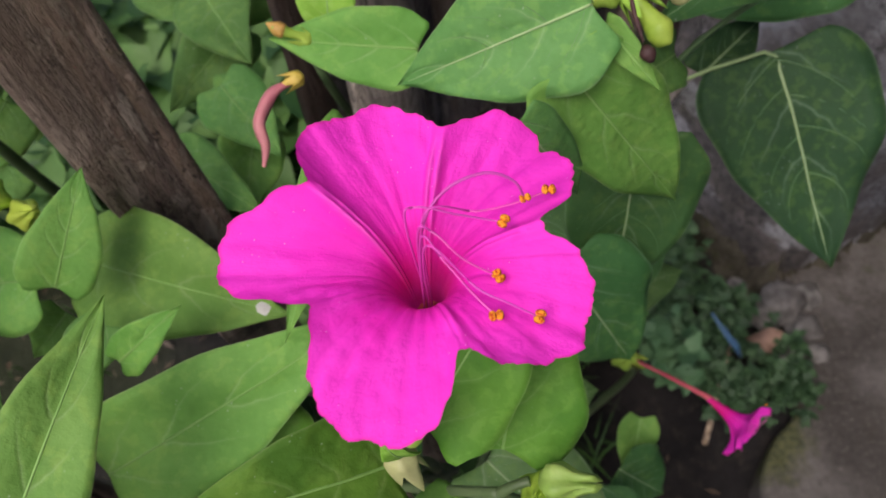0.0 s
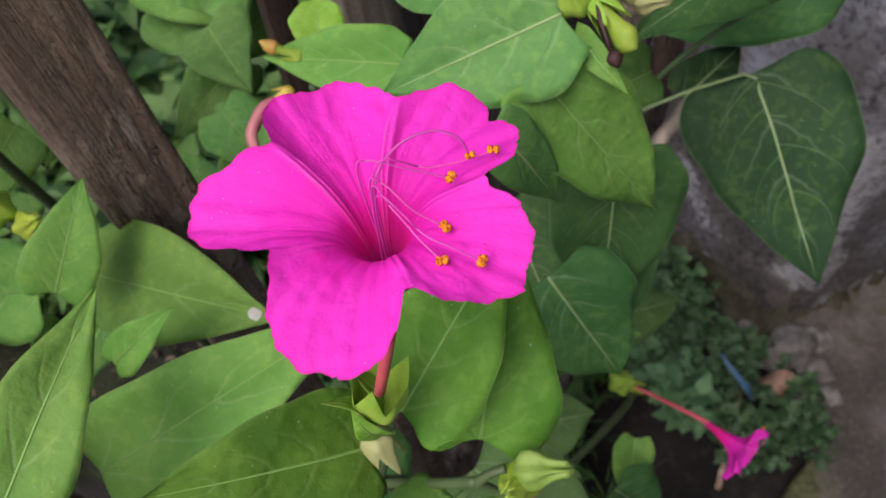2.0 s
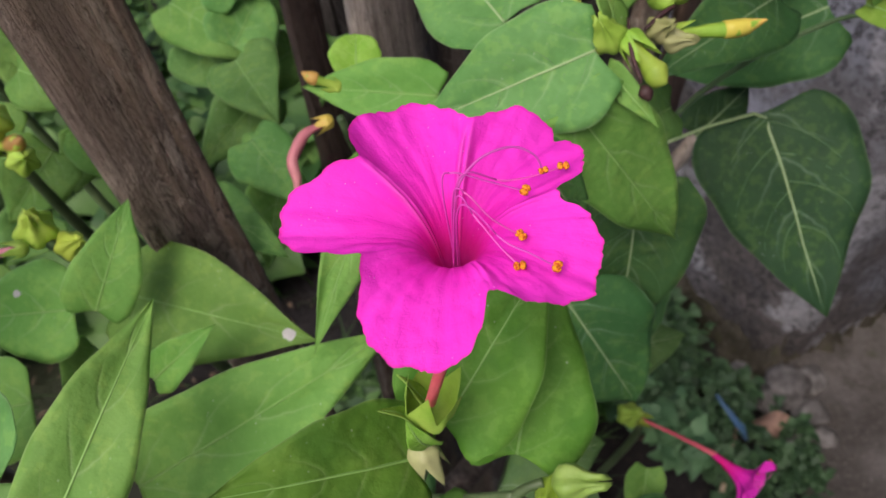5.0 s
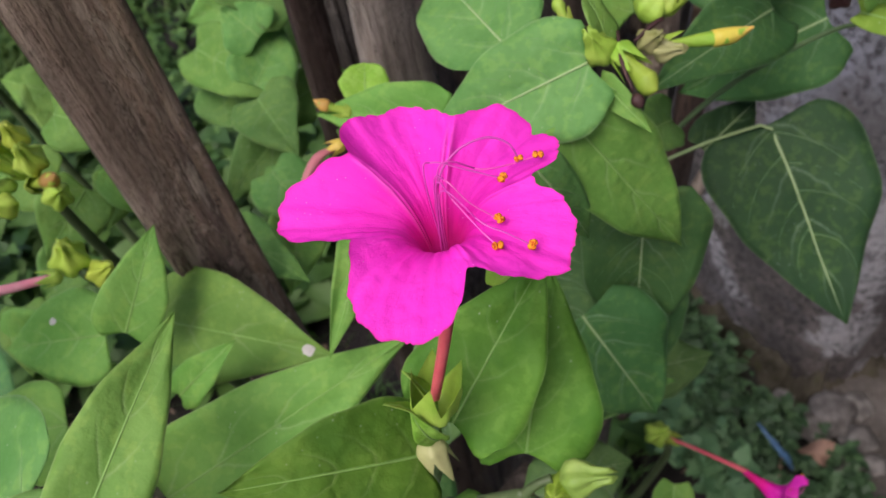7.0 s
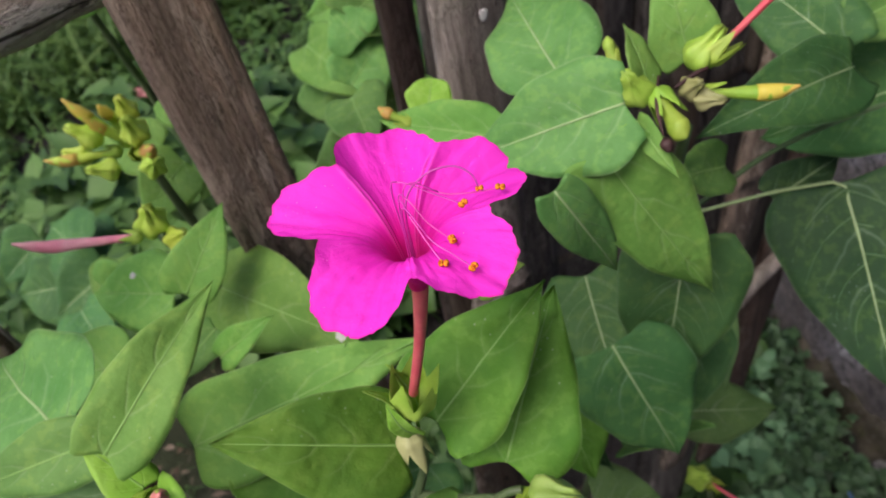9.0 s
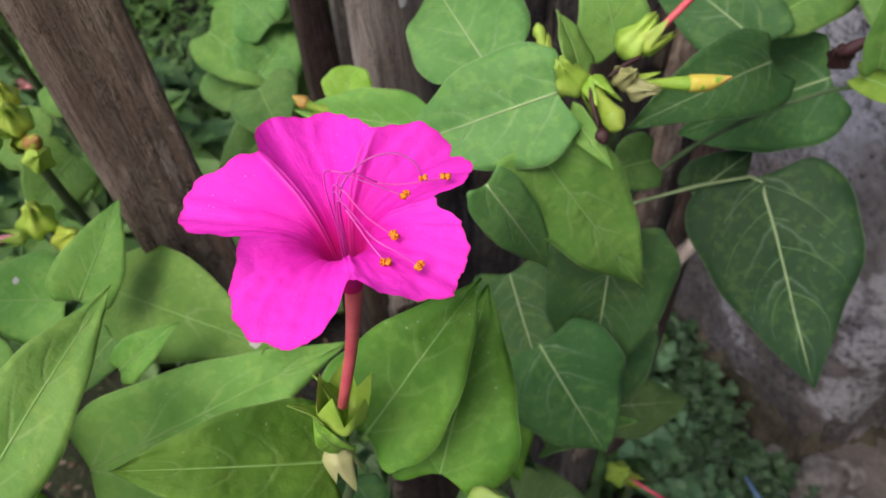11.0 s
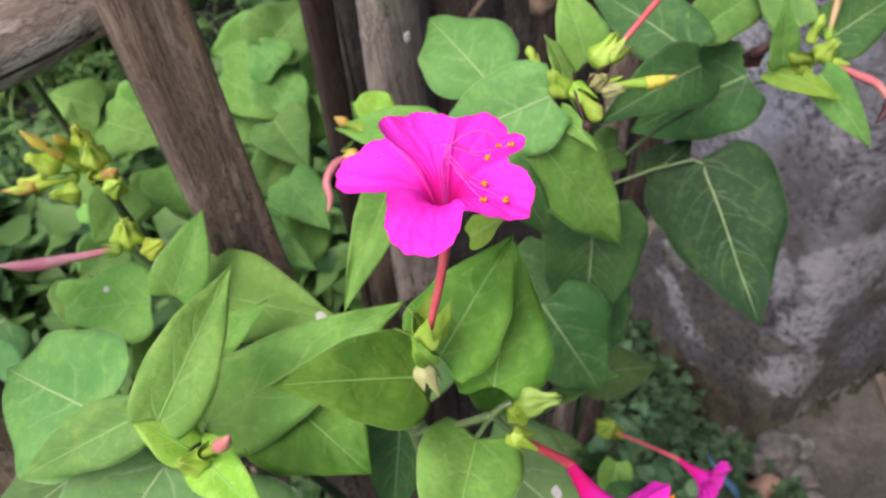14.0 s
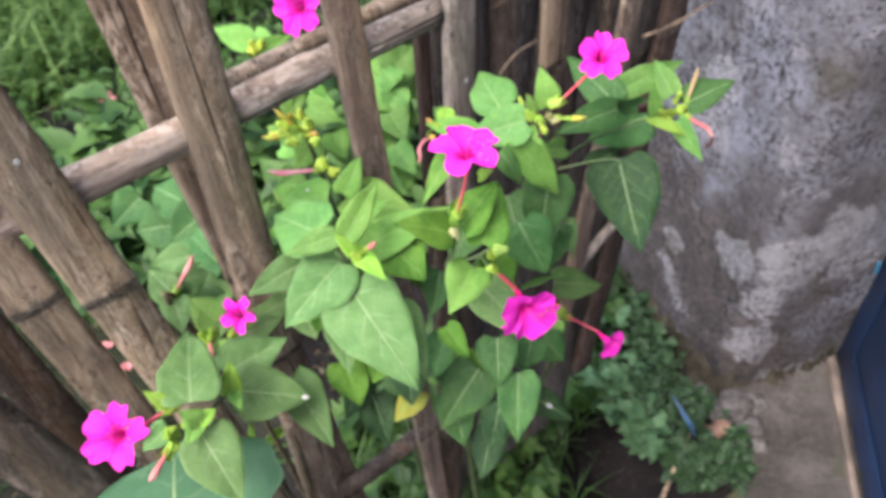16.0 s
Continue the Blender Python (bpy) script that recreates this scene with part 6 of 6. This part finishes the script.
tube("dry_bract", [(0.0292, 0.1146, 0.8229), (0.0295, 0.1073, 0.8203), (0.0313, 0.1020, 0.8167)], (0.0003, 0.0005, 0.0003), HUSK, plant, n=10, sides=6, wobble=0.3)
tube("dry_bract", [(0.0394, 0.1200, 0.8213), (0.0370, 0.1182, 0.8212), (0.0328, 0.1146, 0.8198)], (0.0004, 0.0006, 0.0003), HUSK, plant, n=8, sides=6, wobble=0.3)
# right cluster
for a, b, r, m, tm in (
    ((0.1240, 0.1815, 0.7894), (0.1292, 0.1945, 0.8070), 0.0016, TAN_BUD, None), ((0.1148, 0.1694, 0.7874), (0.1045, 0.1607, 0.7954), 0.0022, CALYX, None),
    ((0.1160, 0.1753, 0.7924), (0.1185, 0.1771, 0.8004), 0.0018, CALYX, None),
):
    bud(plant, a, b, r, m, tip_material=tm)
tube("seed", [(0.0927, 0.1634, 0.7939), (0.0986, 0.1631, 0.7991)], (0.0007, 0.0018, 0.0015, 0.0006), HUSK, plant, n=8, sides=10, wobble=0.3)
pod(plant, (0.1202, 0.1718, 0.7883), (0.2, -0.4, 0.8), 0.010, CALYX)
pod(plant, (0.1115, 0.1655, 0.7845), (-0.3, -0.5, 0.6), 0.009, CALYX)
w = tube("wilted_flower", [(0.1246, 0.1692, 0.7849), (0.1308, 0.1676, 0.7819), (0.1379, 0.1661, 0.7789), (0.1429, 0.1625, 0.7745)], (0.0011, 0.0014, 0.0015, 0.0014, 0.0010), WILT, plant, n=18, sides=10, wobble=0.35, label="bent wilted pink flower tube")
tube("husk", [(0.1428, 0.1631, 0.7750), (0.1414, 0.1589, 0.7715), (0.1377, 0.1557, 0.7694)], (0.0009, 0.0017, 0.0013, 0.0003), HUSK, w, n=10, sides=8, wobble=0.4, label="withered dark husk")
cup(w, (0.1246, 0.1692, 0.7849), (0.0063, -0.0016, -0.0030), 0.0065)
pod(plant, (0.0948, 0.1676, 0.7903), (-0.3, -0.4, 0.5), 0.0085, HUSK)
# wilted flower and amber bud behind the large flower
w = tube("wilted_flower", [(-0.0389, 0.1136, 0.7971), (-0.0422, 0.1106, 0.7975), (-0.0447, 0.1049, 0.7953), (-0.0438, 0.1010, 0.7916), (-0.0444, 0.0977, 0.7888)], (0.0007, 0.0012, 0.0014, 0.0010, 0.0004), WILT, plant, n=24, sides=10, wobble=0.45, label="drooping wilted pink flower")
cup(w, (-0.0379, 0.1141, 0.7975), (-0.8, -0.1, -0.35), 0.0052, AMBER)
bud(plant, (-0.0360, 0.1220, 0.8017), (-0.0427, 0.1225, 0.8056), 0.0016, CALYX, tip_material=AMBER)
# bud of the left shoot
bud(plant, (-0.0607, 0.0157, 0.7901), (-0.0498, 0.0117, 0.8046), 0.0017, CALYX, tip_material=WILT)
pod(plant, (-0.0636, 0.0147, 0.7871), (-0.2, -0.4, 0.8), 0.009, CALYX)

# ---- the smaller plant on the left ----
for keys, r in (
    (((-0.16, 0.04, GROUND - 0.01), (-0.15, 0.0, 0.40), (-0.135, -0.05, 0.65), (-0.1434, -0.0727, 0.7280)), (0.0028, 0.0024, 0.0018)),
    (((-0.1434, -0.0727, 0.7280), (-0.1417, -0.0472, 0.7167), (-0.1373, -0.0258, 0.7009)), (0.0011, 0.0010, 0.0009)),
    (((-0.15, 0.0, 0.40), (-0.15, 0.02, 0.60), (-0.1534, -0.0128, 0.7166)), (0.0025, 0.002, 0.0013)),
    (((-0.155, 0.02, 0.30), (-0.20, 0.05, 0.55), (-0.2095, 0.0226, 0.7069), (-0.2085, 0.0299, 0.7134)), (0.0025, 0.002, 0.0013)),
):
    tube("stem", keys, r, WOODY if keys[0][2] < 0.6 else STEM, left_plant, n=20, sides=8, wobble=0.08)
flower(left_plant, (-0.1763, -0.0966, 0.7481), (-0.02, -0.52, 0.74), (-0.1571, -0.0740, 0.7438), 1.08, 0.32, 15, 0.93, True, 5.0)
flower(left_plant, (-0.1397, -0.0064, 0.7468), (0.1, -0.55, 0.75), (-0.1459, -0.0096, 0.7315), 0.70, 0.46, 0, 0.9, True, 6.0)
pod(left_plant, (-0.1551, -0.0722, 0.7450), (0.7, 0.0, 0.4), 0.012, CALYX)
pod(left_plant, (-0.1487, -0.0885, 0.7424), (0.3, -0.4, 0.6), 0.013, CALYX)
pod(left_plant, (-0.1466, -0.0937, 0.7398), (0.0, -0.5, -0.2), 0.010, CALYX)
pod(left_plant, (-0.1442, -0.0777, 0.7374), (0.2, 0.1, 0.9), 0.011, CALYX)
pod(left_plant, (-0.1665, -0.0093, 0.7228), (0.0, -0.3, 0.9), 0.013, CALYX)
pod(left_plant, (-0.1622, -0.0064, 0.7244), (0.3, -0.3, 0.8), 0.010, CALYX)
bud(left_plant, (-0.1475, -0.0977, 0.7405), (-0.1506, -0.1148, 0.7393), 0.0022, WILT, name="wilted_flower", label="hanging wilted orange-pink flower")
bud(left_plant, (-0.1617, -0.0120, 0.7260), (-0.1576, -0.0238, 0.7212), 0.0019, WILT, name="wilted_flower")
bud(left_plant, (-0.2079, 0.0315, 0.7147), (-0.2011, 0.0549, 0.7278), 0.0022, WILT)
pod(left_plant, (-0.2129, 0.0277, 0.7124), (-0.3, -0.3, 0.8), 0.009, POD)

# ---- the plant behind the fence ----
for keys, r in (
    (((-0.12, 0.22, GROUND - 0.01), (-0.12, 0.18, 0.45), (-0.125, 0.13, 0.72), (-0.128, 0.122, 0.785)), (0.003, 0.0025, 0.0018, 0.0014)),
    (((-0.12, 0.18, 0.45), (-0.10, 0.11, 0.70), (-0.1069, 0.0927, 0.7820)), (0.0025, 0.002, 0.0013)),
    (((-0.12, 0.18, 0.45), (-0.18, 0.20, 0.70), (-0.1831, 0.1850, 0.8087)), (0.0025, 0.002, 0.0013)),
    (((-0.10, 0.2, 0.35), (-0.05, 0.20, 0.62), (-0.0461, 0.1537, 0.7620)), (0.0025, 0.002, 0.0013)),
):
    tube("stem", keys, r, STEM, back_plant, n=20, sides=8, wobble=0.08)
bud(back_plant, (-0.1106, 0.0876, 0.7851), (-0.1384, 0.0745, 0.7932), 0.0019, PINK_BUD)
pod(back_plant, (-0.1090, 0.0945, 0.7842), (0.3, -0.2, 0.8), 0.012, LIME_BUD)
pod(back_plant, (-0.1013, 0.0924, 0.7804), (0.6, -0.2, 0.5), 0.009, LIME_BUD)
for a, b, r, m in (
    ((-0.1350, 0.1244, 0.7901), (-0.1461, 0.1226, 0.8048), 0.0020, LIME_BUD), ((-0.1329, 0.1234, 0.7886), (-0.1393, 0.1197, 0.8005), 0.0018, LIME_BUD), ((-0.1364, 0.1204, 0.7868), (-0.1546, 0.1116, 0.7898), 0.0020, LIME_BUD),
    ((-0.1288, 0.1213, 0.7858), (-0.1172, 0.1167, 0.7927), 0.0024, LIME_BUD), ((-0.1329, 0.1280, 0.7860), (-0.1241, 0.1252, 0.7951), 0.0020, LIME_BUD), ((-0.1391, 0.1306, 0.7898), (-0.1389, 0.1267, 0.8000), 0.002, LIME_BUD),
):
    bud(back_plant, a, b, r, m, tip_material=AMBER)
for at, way, size in (((-0.1407, 0.1193, 0.7936), (-0.4, -0.3, 0.6), 0.010), ((-0.1251, 0.1214, 0.7946), (0.2, -0.3, 0.8), 0.011), ((-0.1341, 0.1129, 0.7862), (-0.3, -0.5, 0.4), 0.009), ((-0.1199, 0.1161, 0.7858), (0.5, -0.4, 0.5), 0.010), ((-0.1469, 0.1179, 0.7869), (-0.7, -0.2, 0.3), 0.008), ((-0.1330, 0.1305, 0.7952), (0.1, -0.2, 0.9), 0.009)):
    pod(back_plant, at, way, size, LIME_BUD)
pod(back_plant, (-0.1789, 0.1775, 0.8146), (0, -0.3, 0.9), 0.012, LIME_BUD)
pod(back_plant, (-0.1744, 0.1807, 0.8165), (0.4, -0.3, 0.8), 0.010, LIME_BUD)
flower(back_plant, (-0.1511, 0.2047, 0.8332), (-0.05, -0.75, 0.45), (-0.1742, 0.2612, 0.8353), 1.10, 0.28, 30, 0.92, True, 7.0)

# large pale leaf at the foot of the slats
taro = empty("taro_plant", (-0.2, -0.1, GROUND))
tagged(taro, "broad pale green taro leaf on a stalk", "plant")
tube("stem", [(-0.2, -0.1, GROUND), (-0.18, -0.12, 0.4), (-0.1623, -0.1092, 0.6398)], (0.008, 0.006, 0.004), STEM, taro, n=16)
leaf(taro, (-0.1520, -0.1257, 0.6538), (-0.1810, -0.0658, 0.6742), 0.158, -22, fold=5, curl=0.12, tone="taro", wave=0.5, blunt=True)

# young weed that grows through the foot of the fence
weed = empty("weed", (-0.2109, 0.0799, GROUND))
tagged(weed, "young lime-green weed at the foot of the fence", "weed")
tube("stem", [(-0.2109, 0.0799, GROUND - 0.01), (-0.2209, 0.0699, 0.2254), (-0.2109, 0.0599, 0.4508)], (0.0025, 0.002, 0.0014), STEM, weed, n=14)
leaf(weed, (-0.2133, 0.0568, 0.4555), (-0.2036, 0.0365, 0.5310), 0.0140, 133, fold=16, curl=0.15, tone="lime")
leaf(weed, (-0.2102, 0.0605, 0.4499), (-0.1722, 0.0745, 0.4773), 0.0141, -37, fold=16, curl=0.15, tone="lime")
leaf(weed, (-0.2101, 0.0605, 0.4553), (-0.1830, 0.0615, 0.4982), 0.0108, -65, fold=16, curl=0.15, tone="lime")
leaf(weed, (-0.2118, 0.0587, 0.4527), (-0.2085, 0.0315, 0.4793), 0.0097, 42, fold=16, curl=0.15, tone="lime")
leaf(weed, (-0.2099, 0.0606, 0.4389), (-0.1734, 0.0728, 0.4540), 0.0088, -30, fold=16, curl=0.15, tone="bright")
leaf(weed, (-0.2109, 0.0596, 0.4203), (-0.1656, 0.0826, 0.3538), 0.0111, -33, fold=16, curl=0.15, tone="mid")

# ---- low growth and ground ----
def spot_box(x0, x1, y0, y1, keep=None):
    def pick(rng):
        while True:
            x, y = rng.uniform(x0, x1), rng.uniform(y0, y1)
            if keep is None or keep(x, y):
                return x, y, GROUND - 0.005
    return pick


def behind(x, y):
    return (x * 0.768 - y * 0.64) < -0.20


def side(x, y):
    return x * 0.768 - y * 0.64


tagged(blades("grass", 17000, spot_box(-4.2, 0.4, 0.4, 4.2, lambda x, y: side(x, y) < -1.62 and math.hypot(x + 1.6, y - 1.9) < 1.55 + 0.7 * noise.noise(Vector((x * 1.3, y * 1.3, 6)))), 0.20, 0.012, GRASS, 3), "long bright grass beyond the fence", "grass", kind="stuff")
tagged(blades("grass", 500, spot_box(-1.5, 0.1, 0.4, 1.8, lambda x, y: -1.62 < side(x, y) < -1.2), 0.10, 0.008, GRASS, 14), "sparse grass on the trodden strip", "grass", kind="stuff")
tagged(blades("grass", 420, spot_box(-0.25, 0.10, 0.12, 0.48), 0.09, 0.005, SHADED_GROWTH, 4), "grass tufts at the plant's foot", "grass", kind="stuff")
tagged(sprigs("weeds", 620, spot_box(-1.5, 0.1, 0.0, 1.9, lambda x, y: -1.32 < side(x, y) < -0.42 and y > 0.47 + 0.12 * noise.noise(Vector((x * 5, 0, 1))) and noise.noise(Vector((x * 3, y * 3, 4))) > -0.25), 0.055, WEED, 5, False, 1.3), "leafy green weeds behind the fence", "weeds", kind="stuff")
tagged(sprigs("weeds", 170, spot_box(-0.6, 0.15, 0.0, 0.9, lambda x, y: -0.44 < side(x, y) < -0.19 and x + 0.8 * y > 0.02), 0.034, SHADED_GROWTH, 15), "shaded weeds along the fence foot", "weeds", kind="stuff")
tagged(sprigs("weeds", 190, spot_box(-0.28, 0.06, 0.14, 0.46), 0.026, WEED, 6), "small leafy weeds under the plant", "weeds", kind="stuff")


tagged(sprigs("weeds", 1500, spot_box(-2.0, 0.1, 0.4, 2.2, lambda x, y: -1.75 < side(x, y) < -0.95 and noise.noise(Vector((x * 5, y * 5, 8))) > -0.2), 0.022, WEED, 18, False, 1.2), "low weeds on the trodden strip", "weeds", kind="stuff")
tagged(blades("grass", 500, spot_box(-1.0, -0.2, 0.0, 0.6), 0.05, 0.004, SHADED_GROWTH, 19), "thin grass on the dark soil", "grass", kind="stuff")


def fallen_flower(at, size, seed):
    """A crumpled fallen blossom on the ground."""
    verts, faces = [], []
    for i in range(5):
        for j in range(16):
            a = j / 16 * 2 * math.pi
            r = size * (0.15 + 0.22 * i) * (1 + 0.3 * noise.noise(Vector((math.cos(a) * 1.5, math.sin(a) * 1.5, seed))))
            z = size * (0.5 * noise.noise(Vector((math.cos(a) * 2, math.sin(a) * 2, seed + i * 0.4))) + 0.12 * i)
            verts.append(Vector(at) + Vector((math.cos(a) * r, math.sin(a) * r * 0.7, z)))
    for i in range(4):
        for j in range(16):
            a, b = i * 16 + j, i * 16 + (j + 1) % 16
            faces.append((a, b, b + 16, a + 16))
    ob = mesh_object("fallen_flower", verts, faces, PETAL if seed < 2 else WILT, uvs=[(0, 0.8)] * len(verts))
    ob.modifiers.new("thickness", "SOLIDIFY").thickness = 0.0006
    return ob


tagged(fallen_flower((-0.9243, 0.9052, 0.1000), 0.020, 1.0), "crumpled magenta blossom lodged in the weeds", "flower", "fallen flowers")
tagged(fallen_flower((-0.7139, 0.3986, 0.0600), 0.010, 4.0), "withered peach-pink blossom on the dark soil", "flower", "fallen flowers")
tagged(fallen_flower((-0.6586, 0.3594, 0.0600), 0.011, 5.0), "withered peach-pink blossom on the dark soil", "flower", "fallen flowers")
tagged(fallen_flower((-1.0502, 1.0476, 0.0700), 0.030, 2.6), "faded pink blossom lying on the ground", "flower", "fallen flowers")


def near_gap(x, y):
    """How far a place lies from the creeper's middle line, towards the drain."""
    return -((x - 0.185) * 0.88 + (y - 0.46) * 0.47)


def near_wall(x, y):
    d = -near_gap(x, y)
    return abs(d) < 0.060 + 0.035 * noise.noise(Vector((x * 14, y * 14, 0))) and noise.noise(Vector((x * 26, y * 26, 3))) > -0.32


tagged(sprigs("creeping_plant", 760, spot_box(0.02, 0.33, 0.29, 0.70, near_wall), 0.0095, CREEPER, 7, True, 2.6), "low round-leaved creeper along the wall foot", "creeper", kind="stuff")


def litter(n, seed):
    rng = random.Random(seed)
    verts, faces = [], []
    for _ in range(n):
        x, y = (rng.uniform(-1.2, 0.3), rng.uniform(-0.3, 1.3)) if rng.random() < 0.4 else (rng.uniform(-1.0, -0.25), rng.uniform(0.05, 0.6))
        a, L = rng.uniform(0, 6.28), rng.uniform(0.003, 0.011)
        d, s = Vector((math.cos(a), math.sin(a), rng.uniform(-0.1, 0.3))), Vector((-math.sin(a), math.cos(a), 0.1))
        c, k = Vector((x, y, GROUND + 0.012)), len(verts)
        verts += [c - d * L, c - s * L * 0.35 + Vector((0, 0, 0.004)), c + d * L, c + s * L * 0.35, c]
        faces += [(k, k + 1, k + 4), (k + 1, k + 2, k + 4), (k + 2, k + 3, k + 4), (k + 3, k, k + 4)]
    return mesh_object("leaf_litter", verts, faces, LITTER)


tagged(litter(1000, 9), "dry brown leaf litter on the soil", "litter", kind="stuff")
tagged(sprigs("creeping_plant", 70, spot_box(0.03, 0.24, 0.33, 0.62, lambda x, y: 0.03 < near_gap(x, y) < 0.075), 0.017, ROUND_LEAF, 17, True, 2.4), "larger round-leaved creeper at the drain's edge", "creeper", kind="stuff")
leaf_scrap = mesh_object("dry_leaf", [(0.284 + 0.020 * math.cos(a) * (0.8 + 0.3 * math.sin(3 * a)), 0.372 + 0.014 * math.sin(a), 0.080 + 0.010 * math.sin(2 * a)) for a in [k * 0.5236 for k in range(12)]] + [(0.284, 0.372, 0.074)], [(k, (k + 1) % 12, 12) for k in range(12)], DRY_LEAF)
leaf_scrap.modifiers.new("thickness", "SOLIDIFY").thickness = 0.0006
tagged(leaf_scrap, "curled dry pinkish-brown leaf on the creeper", "leaf")
strip = tube("plastic_strip", [(0.2141, 0.3770, 0.1423), (0.2281, 0.3602, 0.1305), (0.2410, 0.3506, 0.1160), (0.2518, 0.3501, 0.0882)], (0.0015, 0.0034, 0.0042, 0.002), PLASTIC, None, n=14, sides=6, wobble=0.5)
tagged(strip, "faded blue plastic strip caught in the creeper", "litter")
twig = tube("dry_stick", [(0.2082, 0.2602, 0.0570), (0.2354, 0.3353, 0.0646), (0.2535, 0.3788, 0.0591)], (0.0032, 0.0026, 0.0018), BAMBOO, None, n=14, sides=8, wobble=0.3)
tagged(twig, "dry grey stick lying over the drain", "stick")
